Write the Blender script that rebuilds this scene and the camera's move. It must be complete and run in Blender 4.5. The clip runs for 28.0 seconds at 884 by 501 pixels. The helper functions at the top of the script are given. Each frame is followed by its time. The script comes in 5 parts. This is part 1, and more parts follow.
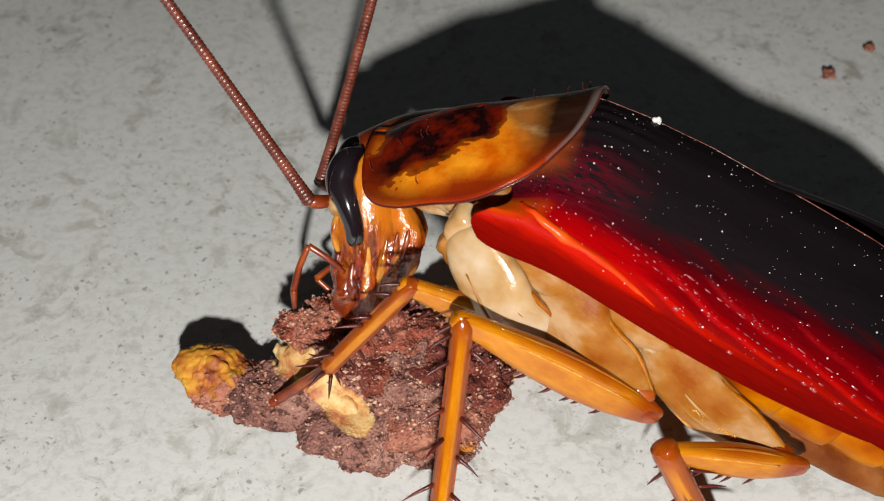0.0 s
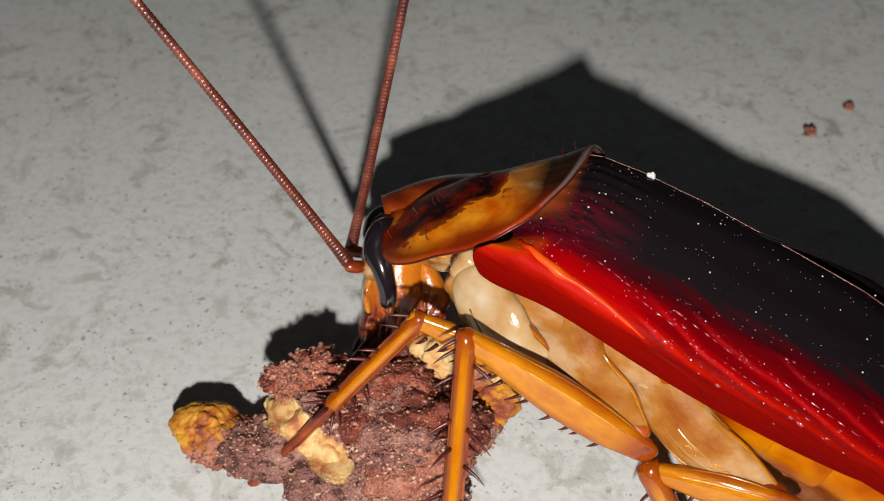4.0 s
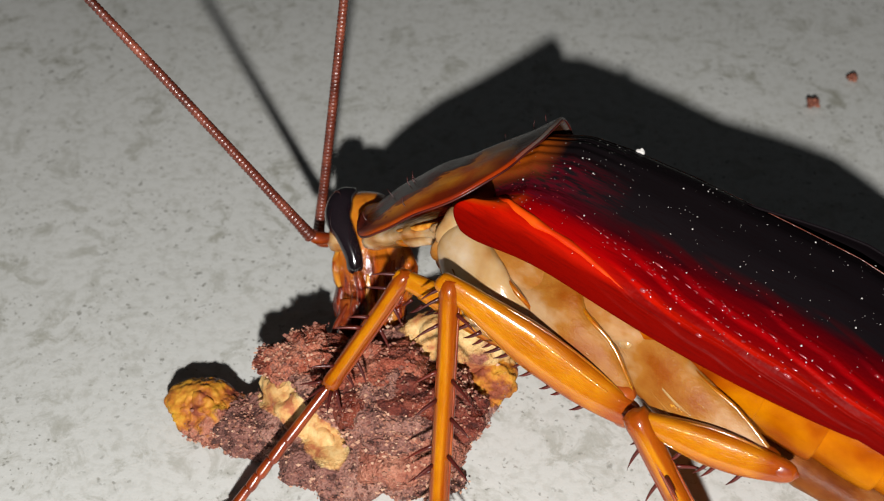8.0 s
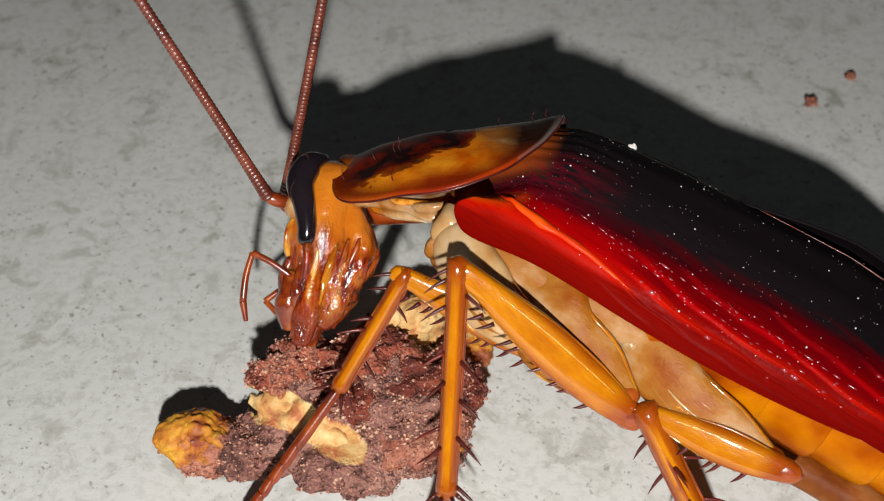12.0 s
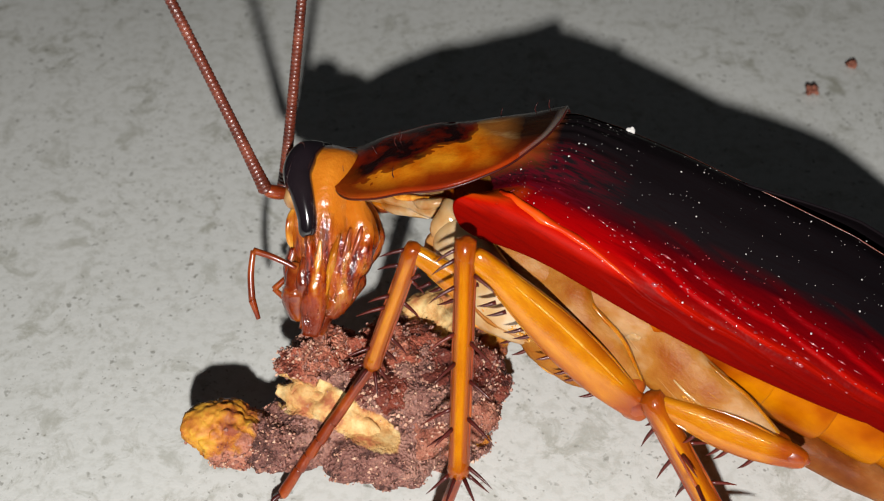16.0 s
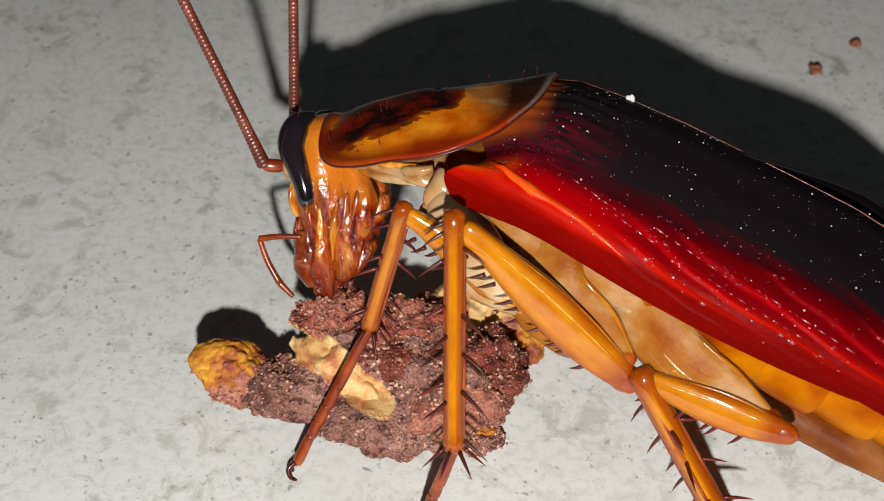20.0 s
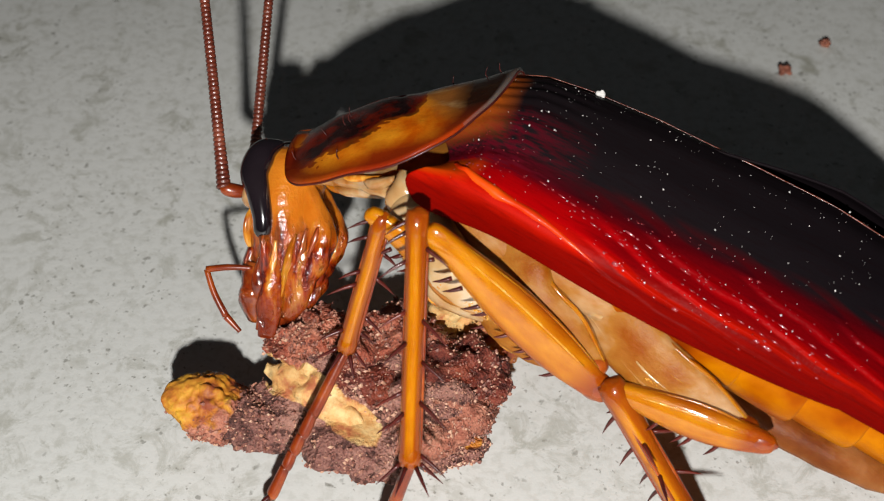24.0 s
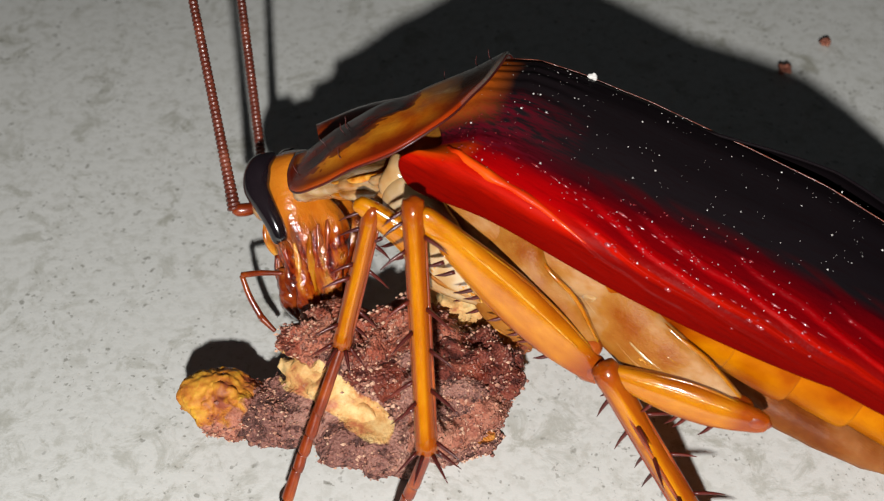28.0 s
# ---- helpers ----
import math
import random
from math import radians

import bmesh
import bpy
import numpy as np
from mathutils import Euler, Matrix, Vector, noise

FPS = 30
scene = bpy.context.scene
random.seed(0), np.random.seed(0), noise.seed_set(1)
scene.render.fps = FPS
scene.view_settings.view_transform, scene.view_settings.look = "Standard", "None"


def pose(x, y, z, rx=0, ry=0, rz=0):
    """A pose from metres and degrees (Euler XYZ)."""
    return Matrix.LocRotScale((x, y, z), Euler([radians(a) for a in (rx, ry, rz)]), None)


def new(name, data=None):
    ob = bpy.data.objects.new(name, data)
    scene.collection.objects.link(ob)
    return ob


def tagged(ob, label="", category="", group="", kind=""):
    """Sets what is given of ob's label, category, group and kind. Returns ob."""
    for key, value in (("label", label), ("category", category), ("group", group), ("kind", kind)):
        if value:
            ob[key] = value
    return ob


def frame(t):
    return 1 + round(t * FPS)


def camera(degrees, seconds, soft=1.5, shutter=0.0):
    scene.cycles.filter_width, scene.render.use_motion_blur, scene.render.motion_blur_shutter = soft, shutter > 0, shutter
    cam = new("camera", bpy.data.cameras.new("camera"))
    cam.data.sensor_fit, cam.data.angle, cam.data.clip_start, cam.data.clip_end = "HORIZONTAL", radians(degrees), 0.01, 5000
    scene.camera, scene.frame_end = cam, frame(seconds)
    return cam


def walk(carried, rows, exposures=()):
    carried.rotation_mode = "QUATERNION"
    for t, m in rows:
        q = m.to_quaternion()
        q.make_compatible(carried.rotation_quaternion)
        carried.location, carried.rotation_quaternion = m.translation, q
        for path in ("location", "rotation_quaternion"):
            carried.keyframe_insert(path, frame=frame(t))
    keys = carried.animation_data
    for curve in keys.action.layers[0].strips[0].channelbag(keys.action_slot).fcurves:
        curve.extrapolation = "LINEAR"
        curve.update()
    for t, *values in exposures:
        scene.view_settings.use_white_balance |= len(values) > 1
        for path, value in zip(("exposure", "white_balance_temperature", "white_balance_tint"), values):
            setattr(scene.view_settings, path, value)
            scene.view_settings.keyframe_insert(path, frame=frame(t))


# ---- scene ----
cam = camera(40.1, 28.0, soft=1.1)
MM = 0.001


def key(t, x, y, z, rx, ry, rz):
    """A row of walk() from millimetres and degrees."""
    return t, pose(x * MM, y * MM, z * MM, rx, ry, rz)


CAMERA_ROWS = [
    (0, 0.036, -39.905, 40.256, 43.54, 0.12, 0.31), (0.5, 0.129, -39.998, 40.427, 43.87, 0.19, 0.34), (1, 0.156, -40.281, 40.446, 44.51, 0.23, 0.32),
    (1.5, 0.154, -40.102, 40.519, 44.54, 0.03, 0.10), (2, 0.289, -40.323, 40.544, 45.01, 0.22, 0.11), (2.5, 0.261, -40.327, 40.607, 44.89, 0.23, 0.21),
    (3, 0.091, -40.151, 40.777, 44.85, 0.05, 0.16), (3.5, 0.056, -40.936, 41.205, 45.65, 0.00, 0.12), (5.5, 0.011, -41.841, 41.553, 46.76, 0.06, 0.05),
    (6, 0.003, -41.794, 41.613, 46.74, 0.10, -0.00), (6.5, 0.071, -41.763, 41.354, 46.47, 0.13, 0.06), (7, 0.086, -41.855, 41.433, 46.75, 0.13, 0.08),
    (7.5, -0.013, -41.829, 41.564, 46.72, 0.06, 0.03), (8, -0.000, -41.013, 41.013, 45.00, -0.00, 0.00), (8.5, 0.162, -40.509, 40.421, 44.50, 0.10, -0.05),
    (9, 0.068, -40.423, 40.689, 44.40, 0.00, -0.10), (9.5, 0.152, -40.435, 40.553, 44.35, 0.05, -0.08), (10, 0.074, -40.419, 40.523, 44.36, -0.04, -0.17),
    (10.5, 0.126, -40.662, 40.732, 44.95, 0.05, -0.16), (11, 0.114, -40.731, 40.842, 45.15, -0.02, -0.13), (11.5, 0.079, -40.608, 40.731, 44.85, -0.02, -0.17),
    (12, 0.136, -40.668, 40.738, 44.98, 0.04, -0.14), (12.5, 0.119, -40.867, 40.767, 45.35, 0.01, -0.14), (13, 0.121, -40.622, 40.473, 44.80, 0.04, -0.18),
    (13.5, 0.126, -40.446, 40.434, 44.44, 0.03, -0.19), (15.5, 0.153, -40.459, 40.520, 44.44, 0.04, -0.15), (16, 0.189, -40.454, 40.573, 44.45, 0.06, -0.16),
    (16.5, 0.119, -40.372, 40.574, 44.37, 0.02, -0.18), (17, 0.158, -40.632, 40.589, 44.84, 0.04, -0.16), (17.5, 0.161, -40.600, 40.245, 44.63, 0.07, -0.19),
    (18, 0.135, -40.365, 40.348, 44.18, 0.04, -0.20), (18.5, 0.190, -40.222, 40.310, 43.89, 0.08, -0.18), (19, 0.130, -40.353, 40.472, 44.26, 0.01, -0.18),
    (19.5, 0.135, -40.409, 40.310, 44.27, 0.03, -0.20), (20, 0.174, -40.058, 40.219, 43.53, 0.03, -0.17), (20.5, 0.186, -39.944, 40.156, 43.29, 0.06, -0.21),
    (21, 0.166, -40.084, 40.456, 43.72, 0.01, -0.20), (21.5, 0.169, -40.002, 40.290, 43.58, 0.00, -0.21), (22, 0.598, -38.790, 39.534, 42.68, -0.12, -0.84),
    (22.5, 0.723, -38.798, 39.834, 43.22, -0.40, -1.50), (24.5, 1.248, -39.276, 39.532, 43.64, 0.30, -1.18), (25, 1.360, -39.286, 39.234, 43.42, 0.45, -1.20),
    (25.5, 1.350, -39.284, 39.273, 43.51, 0.42, -1.23), (26, 1.340, -39.242, 39.398, 43.55, 0.44, -1.27), (26.5, 1.184, -39.377, 39.382, 43.85, 0.27, -1.28),
    (27, 1.384, -39.441, 39.247, 43.74, 0.50, -1.26), (27.5, 1.498, -39.459, 39.586, 43.90, 0.46, -1.11), (28, 1.457, -39.424, 39.584, 43.85, 0.45, -1.13),
]

walk(cam, [key(*r) for r in CAMERA_ROWS])
cam.data.dof.use_dof, cam.data.dof.focus_distance, cam.data.dof.aperture_fstop = True, 45 * MM, 128

# ---- light: one small white torch beside the lens, and a night room that gives almost nothing ----
world = bpy.data.worlds.new("night")
world.use_nodes = True
world.node_tree.nodes["Background"].inputs["Color"].default_value = (0.9, 0.95, 1.0, 1)
world.node_tree.nodes["Background"].inputs["Strength"].default_value = 0.021
scene.world = world
torch = bpy.data.lights.new("torch_lamp", "POINT")
torch.energy, torch.color, torch.shadow_soft_size = 0.335, (1.0, 0.97, 0.94), 1.1 * MM
torch_ob = new("torch_lamp", torch)
torch_ob.location = (-0.6 * MM, -64.4 * MM, 43.1 * MM)

# ---- materials ----


class Nodes:
    """A short hand for node materials."""

    def __init__(self, name):
        self.m = bpy.data.materials.new(name)
        self.m.use_nodes = True
        self.t = self.m.node_tree
        self.b = self.t.nodes["Principled BSDF"]
        self.co = self.t.nodes.new("ShaderNodeTexCoord").outputs["Object"]

    def n(self, kind, **values):
        node = self.t.nodes.new(kind)
        for k, v in values.items():
            if k in node.inputs:
                self.put(node.inputs[k], v)
        return node

    def put(self, socket, v):
        if hasattr(v, "links"):
            self.t.links.new(v, socket)
        else:
            socket.default_value = v

    def noise(self, scale, detail=4, rough=0.55, co=None, stretch=None):
        co = self.co if co is None else co
        if stretch:
            mp = self.n("ShaderNodeMapping", Scale=stretch)
            self.put(mp.inputs["Vector"], co)
            co = mp.outputs[0]
        return self.n("ShaderNodeTexNoise", Vector=co, Scale=scale, Detail=detail, Roughness=rough).outputs["Fac"]

    def voronoi(self, scale, out="Distance", co=None):
        return self.n("ShaderNodeTexVoronoi", Vector=self.co if co is None else co, Scale=scale).outputs[out]

    def ramp(self, fac, stops):
        node = self.n("ShaderNodeValToRGB", Fac=fac)
        e = node.color_ramp.elements
        while len(e) < len(stops):
            e.new(0.5)
        for el, (p, c) in zip(e, stops):
            el.position, el.color = p, (*c, 1) if len(c) == 3 else c
        return node.outputs["Color"]

    def mix(self, fac, a, b, blend="MIX"):
        node = self.t.nodes.new("ShaderNodeMix")
        node.data_type, node.blend_type = "RGBA", blend
        self.put(node.inputs["Factor"], fac)
        self.put(node.inputs[6], (*a, 1) if isinstance(a, tuple) else a)
        self.put(node.inputs[7], (*b, 1) if isinstance(b, tuple) else b)
        return node.outputs[2]

    def math(self, op, a, b=0.0, clamp=False):
        node = self.t.nodes.new("ShaderNodeMath")
        node.operation, node.use_clamp = op, clamp
        self.put(node.inputs[0], a)
        self.put(node.inputs[1], b)
        return node.outputs[0]

    def xyz(self):
        return self.n("ShaderNodeSeparateXYZ", Vector=self.co).outputs

    def bump(self, height, distance, strength=1.0):
        node = self.n("ShaderNodeBump", Height=height, Strength=strength, Distance=distance)
        self.put(self.b.inputs["Normal"], node.outputs[0])
        self.put(self.b.inputs["Coat Normal"], node.outputs[0])

    def done(self, colour=None, rough=0.5, coat=0.0, sss=0.0, radius=(1, 0.4, 0.15), scale=0.4, spec=0.5, metal=0.0):
        b = self.b.inputs
        if colour is not None:
            self.put(b["Base Color"], (*colour, 1) if isinstance(colour, tuple) else colour)
        self.put(b["Roughness"], rough)
        self.put(b["Coat Weight"], coat)
        b["Coat Roughness"].default_value = 0.12
        b["Specular IOR Level"].default_value = spec
        b["Metallic"].default_value = metal
        if sss:
            b["Subsurface Weight"].default_value = sss
            b["Subsurface Radius"].default_value = radius
            b["Subsurface Scale"].default_value = scale * MM
        return self.m


def per_mm(v):
    """Texture scale for v cells per millimetre in object space."""
    return v * 1000.0


def mat_floor():
    """Off-white paint, scuffed: broad grey drifts, olive grime in ragged clusters, fine dark grit."""
    k = Nodes("painted_floor")
    broad = k.noise(per_mm(0.07), 3, 0.5)
    fine = k.noise(per_mm(2.0), 3, 0.6)
    rag = k.n("ShaderNodeTexNoise", Vector=k.co, Scale=per_mm(0.55), Detail=7, Roughness=0.74, Distortion=0.6).outputs["Fac"]
    base = k.mix(broad, (0.50, 0.51, 0.485), (0.62, 0.625, 0.60))
    base = k.mix(k.ramp(fine, [(0.38, (0.35, 0.35, 0.35)), (0.52, (0, 0, 0))]), base, (0.40, 0.40, 0.36))
    patch = k.ramp(k.noise(per_mm(0.11), 4, 0.6), [(0.38, (0.3, 0.3, 0.3)), (0.62, (1, 1, 1))])
    grime = k.ramp(rag, [(0.52, (0, 0, 0)), (0.60, (0.6, 0.6, 0.6)), (0.72, (1, 1, 1))])
    base = k.mix(k.math("MULTIPLY", k.math("MULTIPLY", grime, patch), 0.85), base, (0.24, 0.235, 0.18))
    for size, at in ((2.4, 0.64), (4.2, 0.64)):
        grit = k.ramp(k.noise(per_mm(size), 2, 0.5), [(at, (0, 0, 0)), (at + 0.06, (1, 1, 1))])
        keep = k.ramp(k.noise(per_mm(0.3), 4, 0.65), [(0.46, (0, 0, 0)), (0.56, (1, 1, 1))])
        base = k.mix(k.math("MULTIPLY", k.math("MULTIPLY", grit, keep), 0.6), base, (0.14, 0.135, 0.11))
    k.bump(k.math("ADD", fine, rag), 0.04 * MM, 0.4)
    return k.done(base, 0.55, spec=0.3)


def chitin(name, dark, mid, light, rough=0.22, sss=0.25, scale=0.5, coat=0.5, freq=0.5, stretch=(1, 1, 1), bump=0.012, radius=(1, 0.35, 0.1), wrinkle=0.0, spec=0.5):
    """Horny insect skin: glossy, a little see-through, mottled."""
    k = Nodes(name)
    a = k.noise(per_mm(freq), 3, 0.5, stretch=stretch)
    f = k.noise(per_mm(6), 4, 0.6, stretch=stretch)
    col = k.ramp(a, [(0.3, dark), (0.5, mid), (0.7, light)])
    col = k.mix(k.math("MULTIPLY", f, 0.25), col, dark)
    height = k.math("MULTIPLY", f, bump)
    if wrinkle:
        height = k.math("ADD", height, k.math("MULTIPLY", k.noise(per_mm(0.9), 5, 0.6, stretch=(0.7, 1, 1.5)), wrinkle))
    k.bump(height, 1.0 * MM, 0.6)
    return k.done(col, rough, coat, sss, radius, scale, spec)


M_FLOOR = mat_floor()


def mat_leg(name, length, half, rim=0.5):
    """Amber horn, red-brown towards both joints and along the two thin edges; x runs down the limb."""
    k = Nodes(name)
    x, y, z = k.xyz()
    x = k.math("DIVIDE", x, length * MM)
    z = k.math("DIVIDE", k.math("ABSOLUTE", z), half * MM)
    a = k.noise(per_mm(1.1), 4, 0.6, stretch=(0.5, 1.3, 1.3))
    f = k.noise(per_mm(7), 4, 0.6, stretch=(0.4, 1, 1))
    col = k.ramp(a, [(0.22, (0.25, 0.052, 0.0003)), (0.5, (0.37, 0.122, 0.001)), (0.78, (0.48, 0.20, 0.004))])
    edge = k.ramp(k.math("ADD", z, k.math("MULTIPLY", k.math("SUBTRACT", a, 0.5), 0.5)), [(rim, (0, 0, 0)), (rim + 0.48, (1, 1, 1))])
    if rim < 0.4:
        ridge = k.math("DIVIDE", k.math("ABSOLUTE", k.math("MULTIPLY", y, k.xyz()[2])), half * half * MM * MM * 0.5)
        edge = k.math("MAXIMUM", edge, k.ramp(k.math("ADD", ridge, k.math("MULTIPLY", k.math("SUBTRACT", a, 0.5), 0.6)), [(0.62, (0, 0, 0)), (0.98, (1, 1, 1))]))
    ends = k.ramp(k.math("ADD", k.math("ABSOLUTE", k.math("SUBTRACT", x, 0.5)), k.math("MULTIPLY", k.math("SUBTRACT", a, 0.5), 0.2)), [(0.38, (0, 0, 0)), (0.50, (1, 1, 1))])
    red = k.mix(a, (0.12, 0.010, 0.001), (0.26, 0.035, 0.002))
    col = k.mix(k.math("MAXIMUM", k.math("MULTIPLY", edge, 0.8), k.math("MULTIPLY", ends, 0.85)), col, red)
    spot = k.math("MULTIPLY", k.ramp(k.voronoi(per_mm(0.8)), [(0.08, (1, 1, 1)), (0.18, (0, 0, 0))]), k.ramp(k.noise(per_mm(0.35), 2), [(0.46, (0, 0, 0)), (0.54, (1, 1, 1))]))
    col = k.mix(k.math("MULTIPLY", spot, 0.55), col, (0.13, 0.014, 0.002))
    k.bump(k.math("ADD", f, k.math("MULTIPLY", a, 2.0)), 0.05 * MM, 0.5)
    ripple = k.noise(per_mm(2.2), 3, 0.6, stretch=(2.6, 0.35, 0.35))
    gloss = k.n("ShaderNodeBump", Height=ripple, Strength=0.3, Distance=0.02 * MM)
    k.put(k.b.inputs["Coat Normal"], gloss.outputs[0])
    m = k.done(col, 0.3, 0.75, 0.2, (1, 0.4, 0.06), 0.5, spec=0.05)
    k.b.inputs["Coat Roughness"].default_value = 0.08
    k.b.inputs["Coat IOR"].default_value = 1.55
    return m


M_LEG = chitin("amber_horn", (0.19, 0.030, 0.001), (0.34, 0.105, 0.002), (0.42, 0.165, 0.007), stretch=(0.5, 1.5, 1.5), freq=0.7, sss=0.4, scale=0.6, rough=0.16, coat=0.3)
M_LEG_RED = chitin("red_brown_leg", (0.09, 0.009, 0.001), (0.19, 0.025, 0.002), (0.32, 0.065, 0.006), rough=0.3, coat=0.3, freq=0.9, sss=0.15)
M_GOLD = chitin("golden_ridge", (0.40, 0.11, 0.006), (0.56, 0.22, 0.02), (0.66, 0.36, 0.07), rough=0.2, freq=4, bump=0.06)
M_SPINE = chitin("dark_spine", (0.025, 0.003, 0.003), (0.06, 0.008, 0.006), (0.11, 0.015, 0.008), sss=0, rough=0.35, coat=0.1, spec=0.3)
M_COXA = chitin("pale_coxa", (0.20, 0.046, 0.001), (0.28, 0.112, 0.016), (0.40, 0.255, 0.13), sss=0.2, scale=0.4, rough=0.45, coat=0.0, freq=0.7, stretch=(0.8, 1, 1.2), wrinkle=0.02, bump=0.04, radius=(1, 0.5, 0.2), spec=0.12)
M_PALE = chitin("pale_membrane", (0.24, 0.08, 0.008), (0.40, 0.25, 0.11), (0.56, 0.48, 0.38), sss=0.3, rough=0.14, coat=0.6, freq=0.95, wrinkle=0.22, radius=(1, 0.5, 0.25))
M_FACE = chitin("yellow_face", (0.20, 0.025, 0.002), (0.52, 0.22, 0.02), (0.62, 0.38, 0.10), freq=1.2, rough=0.15, coat=0.6)
M_CREAM = chitin("cream_skin", (0.30, 0.13, 0.03), (0.40, 0.26, 0.12), (0.50, 0.40, 0.28), sss=0.25, rough=0.16, coat=0.5, freq=0.6, wrinkle=0.06, radius=(1, 0.6, 0.3))
M_MOUTH = chitin("red_mouth", (0.06, 0.006, 0.002), (0.17, 0.022, 0.003), (0.34, 0.09, 0.013), wrinkle=0.12, freq=1.1, rough=0.14, coat=0.8)
M_EYE = chitin("black_eye", (0.004, 0.003, 0.004), (0.008, 0.005, 0.007), (0.012, 0.008, 0.01), rough=0.08, sss=0, coat=1.0, bump=0.003)
M_ABDOMEN = chitin("yellow_abdomen", (0.11, 0.010, 0.0002), (0.27, 0.055, 0.0002), (0.42, 0.135, 0.0006), freq=0.4, rough=0.3, coat=0.0, sss=0.0, bump=0.02, wrinkle=0.05, spec=0.03)
M_BELLY = chitin("tan_belly", (0.09, 0.017, 0.001), (0.17, 0.048, 0.006), (0.25, 0.10, 0.03), freq=0.6, rough=0.5, coat=0.0, sss=0.2, wrinkle=0.12, spec=0.15)
M_ANTENNA = chitin("brown_antenna", (0.05, 0.008, 0.004), (0.115, 0.022, 0.011), (0.21, 0.055, 0.030), rough=0.34, sss=0.1, freq=0.8, coat=0.22, bump=0.05)
M_DUST_SPARKLE = chitin("white_dust_sparkle", (0.35, 0.33, 0.31), (0.5, 0.48, 0.46), (0.65, 0.64, 0.62), rough=0.5, sss=0, coat=0)


def mat_wing():
    """Forewing colour over its field: outer margin scarlet, then crimson, rusty at the root; ink-black over the back,
    part pigment, part painted shade.
    """
    k = Nodes("dark_red_wing")
    field = k.n("ShaderNodeAttribute")
    field.attribute_name = "field"
    u, v, pleat = k.n("ShaderNodeSeparateXYZ", Vector=field.outputs["Vector"]).outputs
    f = k.noise(per_mm(5), 4, 0.6, stretch=(0.2, 2.0, 2.0))
    a = k.noise(per_mm(0.45), 4, 0.6, stretch=(0.2, 1.6, 1.6))
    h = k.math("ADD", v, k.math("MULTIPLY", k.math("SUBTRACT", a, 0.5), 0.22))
    # The black end also holds the shade of a back lit at grazing angle.
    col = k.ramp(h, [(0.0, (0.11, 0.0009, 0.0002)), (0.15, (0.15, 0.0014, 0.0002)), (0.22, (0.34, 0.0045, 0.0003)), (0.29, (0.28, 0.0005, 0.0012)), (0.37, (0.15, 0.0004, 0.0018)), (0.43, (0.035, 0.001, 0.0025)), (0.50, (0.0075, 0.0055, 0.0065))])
    # Darker towards the tip.
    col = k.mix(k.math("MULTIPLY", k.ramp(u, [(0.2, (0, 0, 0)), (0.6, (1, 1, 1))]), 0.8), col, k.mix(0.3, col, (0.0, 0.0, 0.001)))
    root = k.math("MULTIPLY", k.ramp(u, [(0.10, (1, 1, 1)), (0.2, (0, 0, 0))]), k.ramp(v, [(0.36, (0, 0, 0)), (0.42, (1, 1, 1)), (0.62, (1, 1, 1)), (0.75, (0, 0, 0))]))
    col = k.mix(k.math("MULTIPLY", root, k.ramp(f, [(0.4, (0, 0, 0)), (0.6, (1, 1, 1))])), col, (0.07, 0.003, 0.008))
    rust = k.math("MULTIPLY", k.ramp(k.math("ADD", u, k.math("MULTIPLY", a, 0.03)), [(0.055, (1, 1, 1)), (0.10, (0, 0, 0))]), k.ramp(v, [(0.5, (0, 0, 0)), (0.68, (1, 1, 1))]))
    col = k.mix(k.math("MULTIPLY", rust, 0.9), col, (0.44, 0.085, 0.004))
    col = k.mix(k.ramp(f, [(0.48, (0, 0, 0)), (0.75, (0.3, 0.3, 0.3))]), col, (0.006, 0.001, 0.001))
    warm = k.math("MULTIPLY", k.ramp(u, [(0.0, (1, 1, 1)), (0.07, (0, 0, 0))]), k.ramp(v, [(0.22, (0, 0, 0)), (0.29, (1, 1, 1)), (0.36, (1, 1, 1)), (0.41, (0, 0, 0))]))
    col = k.mix(k.math("MULTIPLY", warm, 0.8), col, (0.58, 0.09, 0.002))
    grain = k.voronoi(per_mm(7))
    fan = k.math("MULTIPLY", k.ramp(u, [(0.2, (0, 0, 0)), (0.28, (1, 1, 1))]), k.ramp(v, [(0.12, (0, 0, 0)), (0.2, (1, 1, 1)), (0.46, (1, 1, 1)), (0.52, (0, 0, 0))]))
    # Shade between the pleats is painted in: valleys get a darker red.
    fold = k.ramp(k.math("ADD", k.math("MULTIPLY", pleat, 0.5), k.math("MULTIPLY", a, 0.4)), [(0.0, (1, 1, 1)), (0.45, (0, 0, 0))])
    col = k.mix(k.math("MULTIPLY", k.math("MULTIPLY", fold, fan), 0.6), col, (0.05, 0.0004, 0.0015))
    k.bump(k.math("ADD", k.math("ADD", k.math("MULTIPLY", f, 0.5), k.math("MULTIPLY", a, 1.0)), k.math("MULTIPLY", k.math("MULTIPLY", grain, fan), -0.6)), 0.035 * MM, 0.35)
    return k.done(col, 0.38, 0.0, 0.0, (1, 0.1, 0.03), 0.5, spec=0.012)


